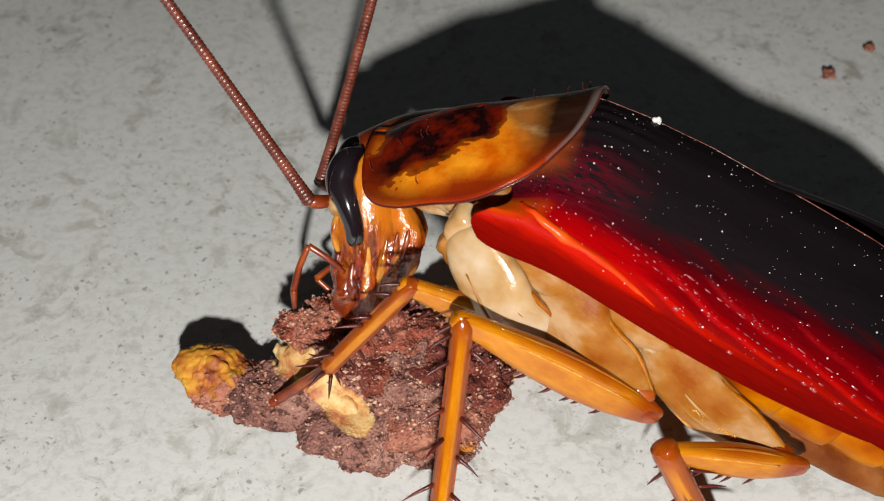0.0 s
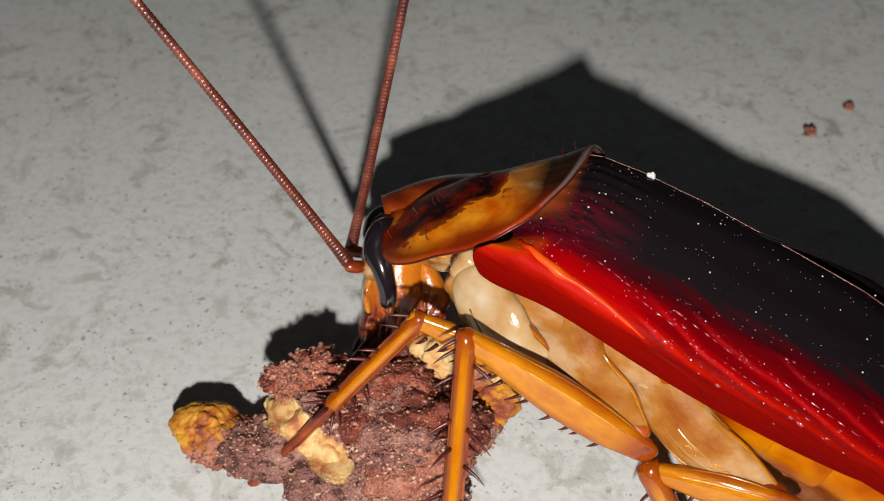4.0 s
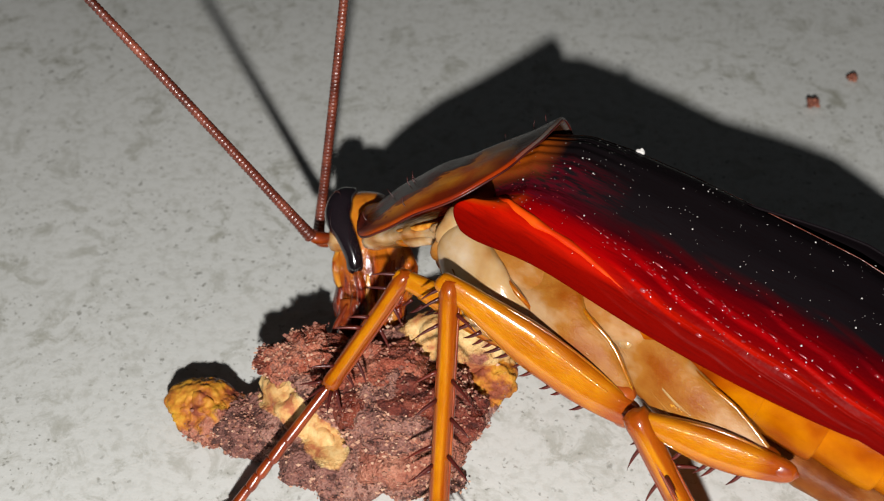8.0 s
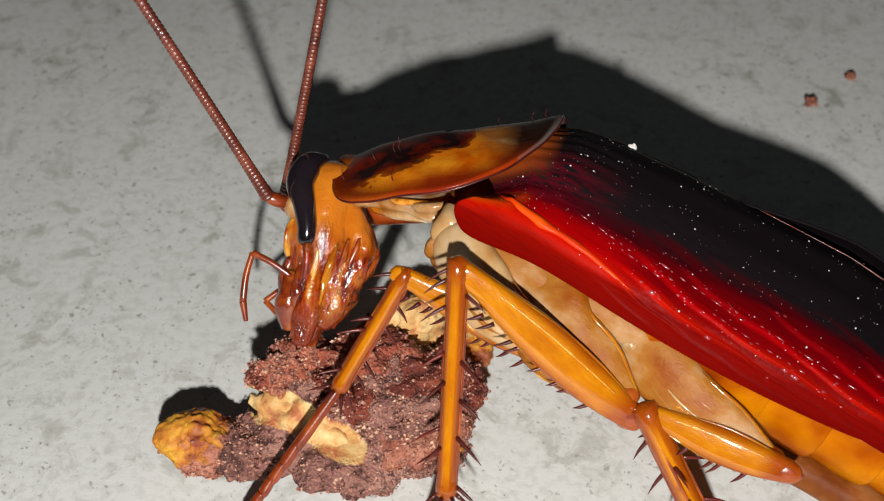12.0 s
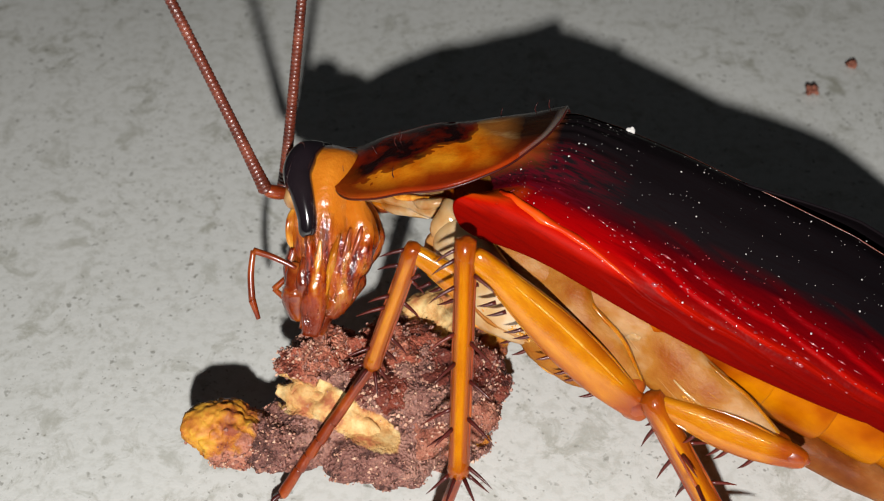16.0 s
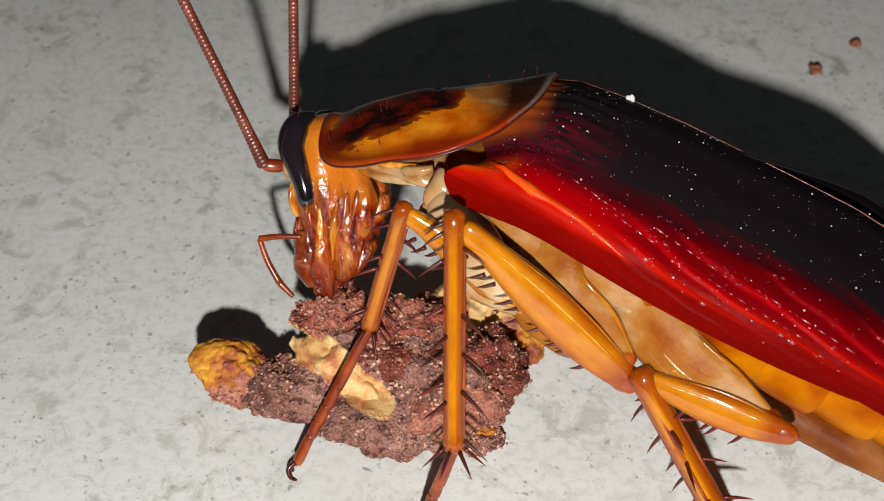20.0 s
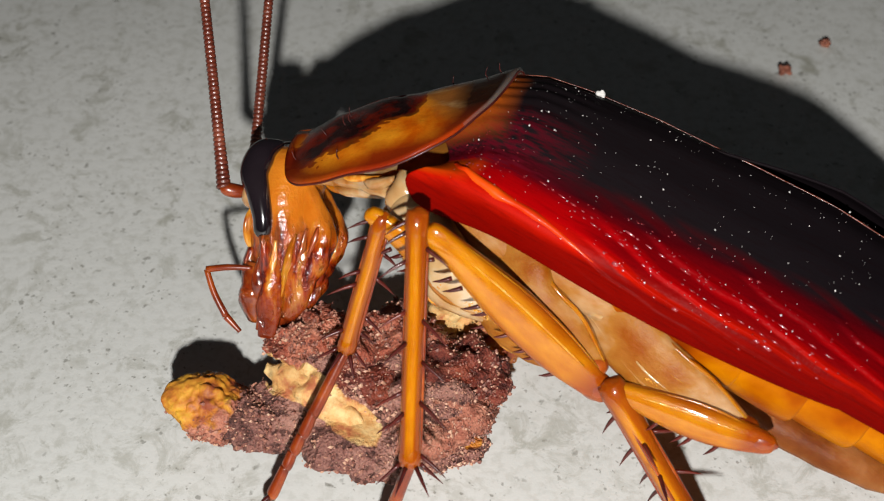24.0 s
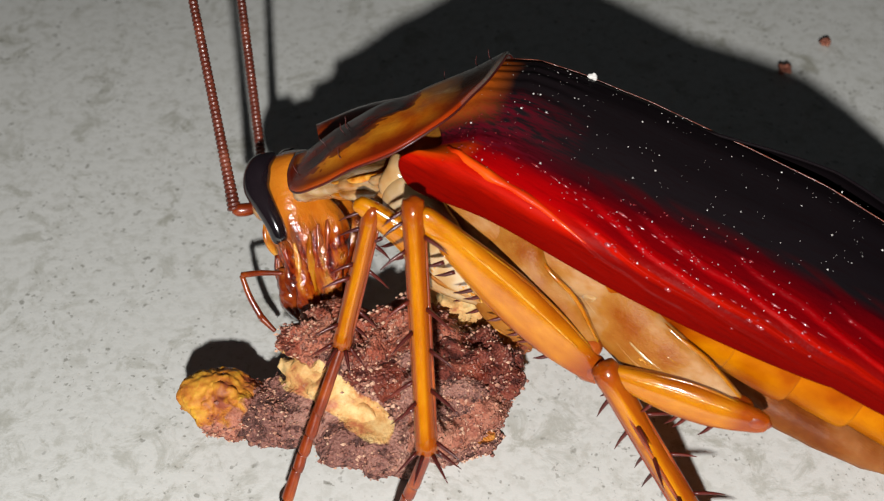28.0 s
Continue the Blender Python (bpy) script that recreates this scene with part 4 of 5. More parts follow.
def build_trunk():
    v, f = loft([(3.5, -0.1, -4.7), (2.1, 0.0, -3.5), (0.8, 0.1, -2.35), (-0.6, 0, -1.2)], [(1.5, 0.6), (2.4, 0.65), (2.9, 0.75), (3.2, 0.9)], 26, 24, rough=0.12)
    link("neck", to_shield(v), f, M_PALE, pronotum, "pale folded neck skin")
    for c, d, r, mat in (((2.4, 2.0, -3.45), (0.6, 2.95, -1.75), 0.2, M_GOLD), ((2.0, 2.05, -3.6), (0.2, 2.95, -2.25), 0.26, M_PALE), ((2.3, 1.8, -3.8), (1.0, 2.5, -2.95), 0.22, M_LEG), ((0.9, 2.8, -2.3), (0.1, 3.15, -1.3), 0.3, M_PALE)):
        c, d = np.array(c), np.array(d)
        v, f = loft([c, c * 0.6 + d * 0.4 + (0, 0.15, -0.05), d], [(r * 0.5, r * 0.4), (r, r * 0.8), (r * 0.5, r * 0.5)], 14, 12, rough=0.2)
        link("neck_fold", to_shield(v), f, mat, pronotum)
    # Filler added on the far side to stop light leaking through the shadow.
    v, f = loft([(3.8, -1.6, -4.2), (1.8, -2.4, -2.6), (-0.8, -2.2, -0.8)], [(0.9, 0.8), (1.6, 1.1), (2.2, 1.3)], 12, 18)
    link("far_side_filler", v, f, M_LEG_RED, roach)
    v, f = loft([(0.6, 0, -1.8), (-1, 0, -1.0), (-4, 0, -0.1), (-8, 0, 0.2), (-11, 0, 0.3)], [(2.4, 1.0), (3.6, 1.5), (4.0, 1.8), (4.2, 1.8), (4.2, 1.7)], 24, 24, rough=0.06)
    link("thorax", v, f, M_COXA, roach, "tan underside of the thorax")
    for i in range(7):
        x = -9.0 - 2.3 * i
        k = 1 - max(0, i - 2) * 0.07
        v, f = loft([(x + 1.3, 0, -0.3), (x + 0.9, 0, -0.3), (x - 0.9, 0, -0.3), (x - 1.35, 0, -0.28)],
                    [(4.74 * k, 2.2 * k), (4.8 * k, 2.25 * k), (4.88 * k, 2.3 * k), (4.84 * k, 2.27 * k)], 10, 28, power=0.8)
        link("abdomen_segment", v, f, M_ABDOMEN, roach)


build_trunk()


def build_belly():
    v, f = loft([(-10.5, 2.2, -2.1), (-14, 2.4, -2.6), (-18, 2.5, -2.6), (-22, 2.2, -2.1)], [(0.6, 0.5), (0.9, 0.75), (0.9, 0.75), (0.5, 0.5)], 20, 14, rough=0.15)
    link("belly_fold", v, f, M_BELLY, roach, "tan belly fold")


build_belly()


def build_coxa(a, b, wide, thick, bow, skin=M_COXA):
    a, b = np.array(a, float), np.array(b, float)
    m = (a + b) / 2 + np.array(bow)
    v, f = loft([a + (a - m) * 0.3, a + (a - m) * 0.12, (a + m) / 2, m, (m + b) / 2, b], [(0.05, 0.05), (thick * 0.6, wide * 0.7), (thick, wide * 1.05), (thick, wide), (thick * 0.85, wide * 0.8), (thick * 0.5, wide * 0.34)], 24, 22, power=0.85, rough=0.07)
    coxa = link("coxa", v, f, skin, roach, "pale cream flattened coxa")
    side = 1 if a[1] > 0 else -1
    way = (b - a) / np.linalg.norm(b - a)
    out = np.cross((0, 0, 1), way)
    out *= side * math.copysign(1.0, out[1]) / np.linalg.norm(out)
    down = np.cross(way, out) * -side
    down *= -math.copysign(1.0, down[2])
    for sgn, k, mat in ((1, 0.95, M_GOLD), (-1, 0.95, M_LEG), (1, 0.5, M_COXA)):
        e = [q + down * sgn * wide * w * k + out * thick * (0.25 if k > 0.6 else 0.8) for q, w in ((a * 0.75 + m * 0.25, 0.8), (m, 0.98), ((m + b) / 2, 0.78), (b, 0.3))]
        v, f = loft(e, [0.04, 0.09, 0.08, 0.04], 24, 6, rough=0.5)
        link("edge_ridge", v, f, mat, coxa, "golden edge ridge" if mat is M_GOLD else "")
    rnd = random.Random(int(wide * 100))
    bv, bf = ball(1)
    verts, faces = [], []
    for i in range(150):
        t = rnd.random()
        q = m + (b - m) * t
        c = q + down * wide * (0.98 - 0.55 * t) * rnd.gauss(0.3, 0.06) + out * thick * (0.93 - 0.12 * t)
        k = len(verts)
        verts += [c + n * rnd.uniform(0.03, 0.07) for n in bv]
        faces += [tuple(k + j for j in g) for g in bf]
    tagged(link("granule", verts, faces, M_GOLD, coxa, "golden granules along the rim"), kind="stuff")
    for lane, mat in ((0.5, M_CREAM), (0.15, M_CREAM), (-0.35, M_LEG)):
        e = [q + down * wide * w * lane + out * thick * w * (0.96 - 0.3 * abs(lane)) for q, w in ((a * 0.6 + m * 0.4, 0.9), (m, 0.95), ((m + b) / 2, 0.75), (b, 0.3))]
        v, f = loft(e, [0.02, 0.06, 0.05, 0.02], 30, 8, rough=0.8, seed=lane * 9)
        link("fold", v, f, mat, coxa)
    v, f = loft([b + (m - b) * 0.18, b, b + (b - m) * 0.10], [0.42, 0.5, 0.3], 8, 12, rough=0.15)
    link("trochanter", v, f, M_LEG_RED, coxa, "red-brown joint at the coxa's tip")
    return coxa


def leg_spines(seg, length, rows, size, seed, base=0.3):
    rnd = random.Random(seed)
    for ang, n, lo, hi in rows:
        for i in range(n):
            x = length * (lo + (hi - lo) * (i + rnd.uniform(-0.35, 0.35)) / max(1, n - 1))
            a = math.radians(ang + rnd.uniform(-8, 8))
            d = np.array((0, math.cos(a), math.sin(a)))
            p = np.array((x, 0, 0)) + d * base
            s = size * rnd.uniform(0.75, 1.2)
            q = p + d * s * 0.9 + np.array((s * 0.6, 0, 0))
            v, f = loft([p, (p + q) / 2 + d * 0.06, q], [0.085, 0.06, 0.008], 5, 6, (1, 0.2, 0.1))
            link("spine", v, f, M_SPINE, seg)


def build_femur(length, wide, thick, seed, rows, back=0.95):
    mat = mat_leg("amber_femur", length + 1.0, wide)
    pts = [(-back, 0, 0), (0.3 - back, 0, 0), (length * 0.2, 0, -0.05), (length * 0.5, 0, 0), (length * 0.85, 0, 0.05), (length + 0.1, 0, 0), (length + 0.32, 0, 0)]
    v, f = loft(pts, [(0.05, 0.05), (thick * 0.6, wide * 0.55), (thick, wide * 0.95), (thick, wide), (thick * 0.8, wide * 0.62), (thick * 0.62, wide * 0.46), (0.08, 0.08)], 30, 24, rough=0.03, seed=seed, power=0.72)
    fem = link("femur", v, f, mat, roach, "amber flattened femur")
    v, f = loft([(length * 0.1, thick * 0.88, wide * 0.42), (length * 0.5, thick * 0.9, wide * 0.5), (length * 0.88, thick * 0.66, wide * 0.3)], [0.03, 0.05, 0.03], 16, 6)
    link("ridge", v, f, M_GOLD, fem, "golden line along the femur")
    for sg in (1, -1):
        v, f = loft([(0.1, thick * 0.2, sg * wide * 0.66), (length * 0.25, thick * 0.3, sg * wide * 0.93), (length * 0.5, thick * 0.3, sg * wide * 0.96), (length * 0.85, thick * 0.25, sg * wide * 0.6 + 0.04)], [0.03, 0.05, 0.05, 0.03], 22, 6)
        link("edge", v, f, M_LEG, fem, "darker amber edge")
    v, f = loft([(-back - 0.06, 0, 0), (0.2 - back, 0, 0), (0.6 - back, 0, -0.02), (1.0 - back, 0, -0.03)], [(0.05, 0.05), (thick * 0.55, wide * 0.5), (thick * 0.74, wide * 0.70), (thick * 0.66, wide * 0.62)], 12, 14, rough=0.06)
    link("hip", v, f, M_LEG_RED, fem, "red-brown rounded hip end")
    leg_spines(fem, length, rows, 0.6, seed, wide * 0.85)
    return fem


def build_tibia(length, r, seed, rows, size):
    pts = [(-0.3, 0, 0), (0.3, 0, 0.03), (length * 0.35, 0, 0.0), (length * 0.75, 0, 0.02), (length, 0, 0)]
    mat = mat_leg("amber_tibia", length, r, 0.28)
    v, f = loft(pts, [(r * 0.9, r), (r * 1.15, r * 1.1), (r, r * 0.95), (r * 1.05, r), (r * 1.15, r * 1.1)], 22, 14, rough=0.04, seed=seed)
    tib = link("tibia", v, f, mat, roach, "amber spiny tibia")
    v, f = loft([(-0.42, 0, 0), (-0.25, 0, 0), (0.15, 0, 0.03), (0.8, 0, 0.02)], [r * 0.3, r * 0.9, r * 1.14, r * 0.97], 12, 14, rough=0.1)
    link("knee", v, f, mat, tib, "red-brown knee")
    v, f = loft([(length - 0.9, 0, 0), (length - 0.2, 0, 0), (length + 0.12, 0, 0)], [r * 0.9, r * 1.18, r * 0.7], 8, 14, rough=0.1)
    link("ankle", v, f, mat, tib, "red-brown ankle")
    for ang in (95, -95, 180):
        c, d = math.cos(math.radians(ang)) * r * 0.93, math.sin(math.radians(ang)) * r * 0.93
        v, f = loft([(0.4, c, d), (length * 0.5, c, d), (length - 0.3, c, d)], [0.06, 0.075, 0.07], 14, 6)
        link("edge", v, f, M_LEG_RED, tib, "red-brown edge")
    leg_spines(tib, length, rows, size, seed, r * 0.85)
    for i in range(6):
        a = math.radians(60 * i + 15)
        d = np.array((0.75, math.cos(a) * 0.8, math.sin(a) * 0.8))
        p = np.array((length, math.cos(a) * r, math.sin(a) * r))
        v, f = loft([p, p + d * size * 0.45, p + d * size * 0.9], [0.08, 0.06, 0.01], 5, 6, (1, 0.3, 0.2))
        link("spur", v, f, M_SPINE, tib)
    return tib


def build_tarsus(length, r):
    step = [0, 0.42, 0.58, 0.7, 0.8, 1.0]
    tar = None
    for i in range(5):
        a, b = length * step[i], length * step[i + 1]
        v, f = loft([(a, 0, 0), (a + 0.1, 0, 0), (b - 0.12, 0, -0.03), (b, 0, 0)], [(r * 0.86, r * 0.86), (r * 0.86, r * 0.88), (r * 0.92, r * 0.98), (r * 0.82, r * 0.86)], 10, 10, rough=0.1)
        ob = link("tarsus" if i == 0 else "tarsomere", v, f, M_LEG_RED, roach if i == 0 else tar, "red-brown jointed foot" if i == 0 else "")
        tar = tar or ob
    for s in (1, -1):
        v, f = loft([(length, 0.05 * s, 0), (length + 0.35, 0.22 * s, 0.12), (length + 0.62, 0.26 * s, -0.12), (length + 0.6, 0.24 * s, -0.4)], [0.11, 0.1, 0.07, 0.012], 10, 8)
        link("claw", v, f, M_SPINE, tar)
    return tar


for side in (1, -1):
    build_coxa((-0.5, 4.0 * side, -1.9), (-5.1, 4.3 * side, -3.45), 1.2, 0.5, (0.1, 0.5 * side, -0.2), M_CREAM)
    build_coxa((-2.7, 3.5 * side, -1.35), (-8.6, 4.7 * side, -3.2), 1.6, 0.6, (0.1, 0.5 * side, -0.4))
    build_coxa((-6.5, 3.8 * side, -0.9), (-13.9, 5.1 * side, -2.3), 1.15, 0.5, (0.0, 0.3 * side, -0.45))
    v, f = lump(np.array((-6.9, 4.2 * side, -1.1)), [((-6.9, 4.2 * side, -1.1), (0.8, 0.4, 0.55)), ((-7.6, 4.3 * side, -1.5), (0.5, 0.35, 0.45))], 4, 0.2, 1.2, 3)
    link("joint_skin", v, f, M_PALE, roach, "pale pinkish joint skin")
v, f = loft([(0.2, 3.1, -1.0), (0.1, 3.4, -1.4), (-0.1, 3.5, -1.9), (-0.3, 3.4, -2.4)], [(0.35, 0.4), (0.5, 0.62), (0.48, 0.6), (0.3, 0.35)], 24, 20, rough=0.4, seed=2)
link("pleural_plate", v, f, M_CREAM, roach, "cream plate under the wing root")
v, f = lump(np.array((0.05, 3.75, -2.2)), [((0.0, 3.55, -2.3), (0.6, 0.5, 0.7)), ((-0.4, 3.65, -2.6), (0.6, 0.45, 0.55))], 4, 0.25, 0.9, 5)
link("hip_knob", v, f, M_COXA, roach, "pale rounded knob at the front leg's root")
v, f = loft([(0.1, 3.2, -1.1), (-1.6, 3.75, -1.35), (-4.2, 4.05, -1.35), (-7.4, 4.25, -1.1), (-9.0, 4.2, -0.8)], [(0.3, 0.4), (0.5, 0.8), (0.55, 0.8), (0.5, 0.7), (0.2, 0.3)], 40, 18, rough=0.2, seed=6)
link("pleural_skin", v, f, M_COXA, roach, "tan skin between wing margin and leg roots")
femur_1 = build_femur(6.0, 0.66, 0.36, 1, [(-90, 9, 0.1, 0.9)])
tibia_1 = build_tibia(5.26, 0.31, 2, [(60, 3, 0.3, 0.8), (-110, 4, 0.2, 0.85), (170, 3, 0.3, 0.8), (75, 2, 0.0, 0.09)], 0.95)
tarsus_1 = build_tarsus(6.2, 0.23)
femur_2 = build_femur(7.6, 0.80, 0.40, 3, [(-90, 9, 0.15, 0.92)])
tibia_2 = build_tibia(8.45, 0.35, 4, [(80, 4, 0.2, 0.85), (-70, 5, 0.15, 0.9), (170, 4, 0.25, 0.85), (45, 2, 0.4, 0.75), (70, 2, 0.01, 0.06)], 1.1)
tarsus_2 = build_tarsus(4.2, 0.24)
femur_3 = build_femur(4.65, 0.66, 0.40, 5, [(-90, 6, 0.15, 0.92)])
tibia_3 = build_tibia(7.9, 0.45, 6, [(80, 5, 0.1, 0.85), (-70, 6, 0.1, 0.9), (170, 4, 0.25, 0.85)], 1.0)


def build_dust_and_sparkles():
    rnd = random.Random(11)
    p = tegmen_point(0.17, 1.08, 1, 0.06)
    v, f = lump(p, [(p, (0.17, 0.15, 0.15))], 3, 0.06, 5, 1)
    link("dust_fleck", v, f, M_DUST_SPARKLE, roach, "white fleck of dust")
    bv, bf = ball(1)
    verts, faces = [], []
    for i in range(330):
        u, w = rnd.uniform(0.03, 0.6), rnd.uniform(0.2, 1.05)
        p = tegmen_point(u, w, 1)
        # First 90 are dust; the smaller white specks imitate sparkles on the wing.
        r = rnd.choice((0.014, 0.018, 0.022, 0.028, 0.04)) if i < 90 else rnd.uniform(0.008, 0.014)
        o = len(verts)
        verts += [p + q * r for q in bv]
        faces += [tuple(o + k for k in t) for t in bf]
    tagged(link("dust", verts, faces, M_DUST_SPARKLE, roach, "scattered white dust grains and tiny specks standing in for sparkles"), kind="stuff")


build_dust_and_sparkles()

# ---- what moves ----
BODY_ROWS = [
    (0, 1.855, -7.075, 11.293, 15.59, -27.37, 164.24), (0.5, 2.041, -6.536, 10.841, 17.21, -25.83, 161.70), (1, 2.069, -6.333, 10.582, 17.96, -25.22, 160.68),
    (1.5, 2.131, -6.016, 10.699, 16.76, -25.56, 160.74), (2, 2.114, -5.739, 10.429, 16.90, -25.01, 160.09), (2.5, 2.186, -5.807, 10.388, 18.56, -24.22, 159.55),
    (3, 2.357, -6.324, 11.002, 17.50, -26.42, 161.85), (3.5, 2.482, -6.024, 10.478, 19.03, -24.95, 160.31), (5.5, 2.492, -5.543, 9.840, 27.97, -18.93, 151.85),
    (6, 2.377, -5.227, 9.394, 29.73, -17.07, 150.62), (6.5, 2.249, -5.239, 8.901, 31.67, -15.03, 150.28), (7, 2.444, -5.176, 9.028, 30.63, -14.45, 149.06),
    (7.5, 2.374, -5.044, 8.891, 32.05, -13.18, 148.58), (8, 2.316, -4.991, 8.887, 32.78, -12.91, 148.77), (8.5, 2.444, -4.842, 8.979, 31.60, -13.96, 148.88),
    (9, 2.603, -4.593, 8.848, 32.74, -13.43, 148.25), (9.5, 2.684, -4.504, 8.909, 32.79, -13.81, 147.96), (10, 2.473, -4.627, 8.914, 33.54, -15.39, 150.20),
    (10.5, 2.522, -4.638, 9.059, 33.56, -15.59, 150.00), (11, 2.035, -5.127, 9.103, 33.02, -17.66, 153.69), (11.5, 2.035, -5.255, 9.322, 32.45, -18.33, 153.97),
    (12, 1.958, -5.393, 9.611, 33.26, -19.16, 154.16), (12.5, 1.907, -5.516, 9.623, 32.70, -19.16, 154.94), (13, 1.852, -5.700, 9.807, 31.42, -20.27, 156.73),
    (13.5, 1.886, -5.729, 10.014, 30.90, -20.97, 157.21), (15.5, 1.921, -5.621, 9.941, 29.04, -19.60, 157.39), (16, 1.892, -5.547, 9.794, 29.09, -19.24, 157.18),
    (16.5, 1.827, -5.420, 9.635, 29.82, -18.56, 156.12), (17, 1.820, -5.566, 10.055, 30.19, -19.28, 155.97), (17.5, 1.851, -5.629, 10.086, 28.59, -19.19, 155.64),
    (18, 1.898, -5.543, 10.086, 28.81, -19.20, 155.82), (18.5, 1.936, -5.471, 10.095, 28.41, -19.08, 155.78), (19, 1.924, -5.174, 9.961, 26.54, -19.26, 156.24),
    (19.5, 1.825, -5.082, 10.023, 25.39, -18.42, 156.45), (20, 1.819, -5.030, 10.026, 25.85, -18.63, 155.75), (20.5, 1.800, -4.955, 9.966, 26.53, -18.34, 155.37),
    (21, 1.752, -5.066, 10.317, 25.67, -18.57, 155.46), (21.5, 1.889, -5.161, 10.255, 26.39, -17.59, 154.63), (22, 1.958, -5.117, 10.512, 24.93, -18.70, 154.99),
    (22.5, 1.869, -5.286, 10.710, 24.81, -17.91, 155.25), (24.5, 2.055, -5.473, 10.784, 23.86, -19.20, 156.31), (25, 1.987, -5.625, 10.812, 22.95, -19.66, 157.76),
    (25.5, 2.028, -5.383, 10.822, 22.46, -19.49, 156.67), (26, 2.027, -5.303, 10.898, 24.18, -19.31, 155.74), (26.5, 1.824, -5.305, 10.937, 24.38, -19.13, 155.74),
    (27, 1.960, -5.078, 10.869, 23.63, -18.46, 155.75), (27.5, 1.888, -5.197, 11.082, 24.42, -18.85, 156.30), (28, 1.890, -5.003, 11.076, 24.13, -18.77, 156.17),
]
PRONOTUM_ROWS = [
    (0, 1.255, -0.437, 0.696, -9.53, 43.71, -14.88), (1, 1.186, -0.265, 0.686, -8.65, 44.61, -14.92), (2, 1.162, 0.051, 0.738, -8.54, 45.69, -14.79),
    (3, 0.955, -0.685, 0.548, -14.32, 46.68, -20.70), (6, 1.813, 0.031, -0.123, 2.49, 47.84, 1.49), (7, 1.870, 0.026, 0.030, 1.10, 47.34, 0.57),
    (8, 1.915, -0.025, -0.016, 0.19, 47.50, 0.19), (9, 2.034, 0.092, 0.044, -0.55, 46.28, 2.04), (10, 1.918, 0.329, 0.096, -1.43, 46.19, 0.39),
    (11, 2.013, 0.336, 0.404, -1.83, 40.24, -0.13), (12, 2.168, -0.237, 0.644, -4.58, 35.87, -2.13), (13, 2.012, -0.362, 0.530, -7.81, 38.03, -4.85),
    (16, 1.870, -0.212, 0.681, -3.96, 35.07, -4.16), (17, 1.947, -0.161, 0.609, -2.08, 36.43, -2.76), (18, 1.977, -0.263, 0.754, -2.94, 34.21, -3.71),
    (19, 2.038, 0.134, 0.488, 0.23, 36.64, -0.46), (20, 2.251, 0.013, 0.525, 0.25, 34.54, 1.33), (21, 2.144, -0.126, 0.336, 0.07, 37.20, -0.08),
    (22, 2.103, -0.124, 0.296, -1.31, 38.55, -2.00), (25, 1.931, -0.054, -0.018, -2.39, 42.80, -4.92), (26, 1.802, -0.181, -0.276, 1.74, 45.90, -2.80),
    (27, 1.812, -0.102, -0.379, 4.98, 46.82, 0.71), (28, 1.716, 0.084, -0.351, 7.19, 48.25, 2.21),
]
HEAD_ROWS = [
    (0, 2.388, -0.985, -5.564, 21.80, 31.01, 8.24), (1, 2.414, -1.160, -5.371, 21.51, 29.73, 8.26), (2, 2.363, -1.516, -5.937, 26.47, 34.23, 9.50),
    (3, 1.625, -1.068, -5.822, 22.11, 22.37, 10.06), (6, 3.763, -1.895, -5.806, 19.61, 35.98, 29.45), (7, 4.387, -2.405, -5.728, 15.82, 33.11, 21.52),
    (8, 3.985, -1.383, -5.862, 25.21, 30.77, 26.02), (9, 3.298, -0.589, -5.456, 17.47, 28.43, 19.16), (10, 3.116, 0.095, -5.476, 17.66, 18.91, 19.73),
    (11, 3.858, 0.548, -5.333, 20.14, 15.65, 16.30), (12, 4.368, 0.542, -4.828, 20.56, 23.81, 7.84), (13, 3.817, 0.460, -5.015, 17.58, 28.75, 3.18),
    (16, 4.337, 0.873, -4.343, 17.38, 25.55, 6.62), (17, 4.215, 0.970, -4.261, 19.86, 28.33, 5.92), (18, 4.439, 0.398, -4.117, 15.15, 32.70, 3.68),
    (19, 4.267, 0.740, -4.660, 10.85, 28.84, 2.81), (20, 4.358, -0.108, -4.767, 13.77, 33.55, 1.26), (21, 4.033, -0.768, -5.683, 18.66, 35.67, -0.33),
    (22, 4.324, -1.664, -6.420, 18.38, 39.89, -5.78), (25, 3.633, 1.280, -5.532, 21.81, 20.17, 6.67), (26, 3.662, -1.592, -6.725, 14.34, 32.94, 2.44),
    (27, 3.520, -1.763, -7.067, 16.34, 35.86, -0.43), (28, 3.422, -2.043, -7.272, 15.69, 42.55, 3.19),
]
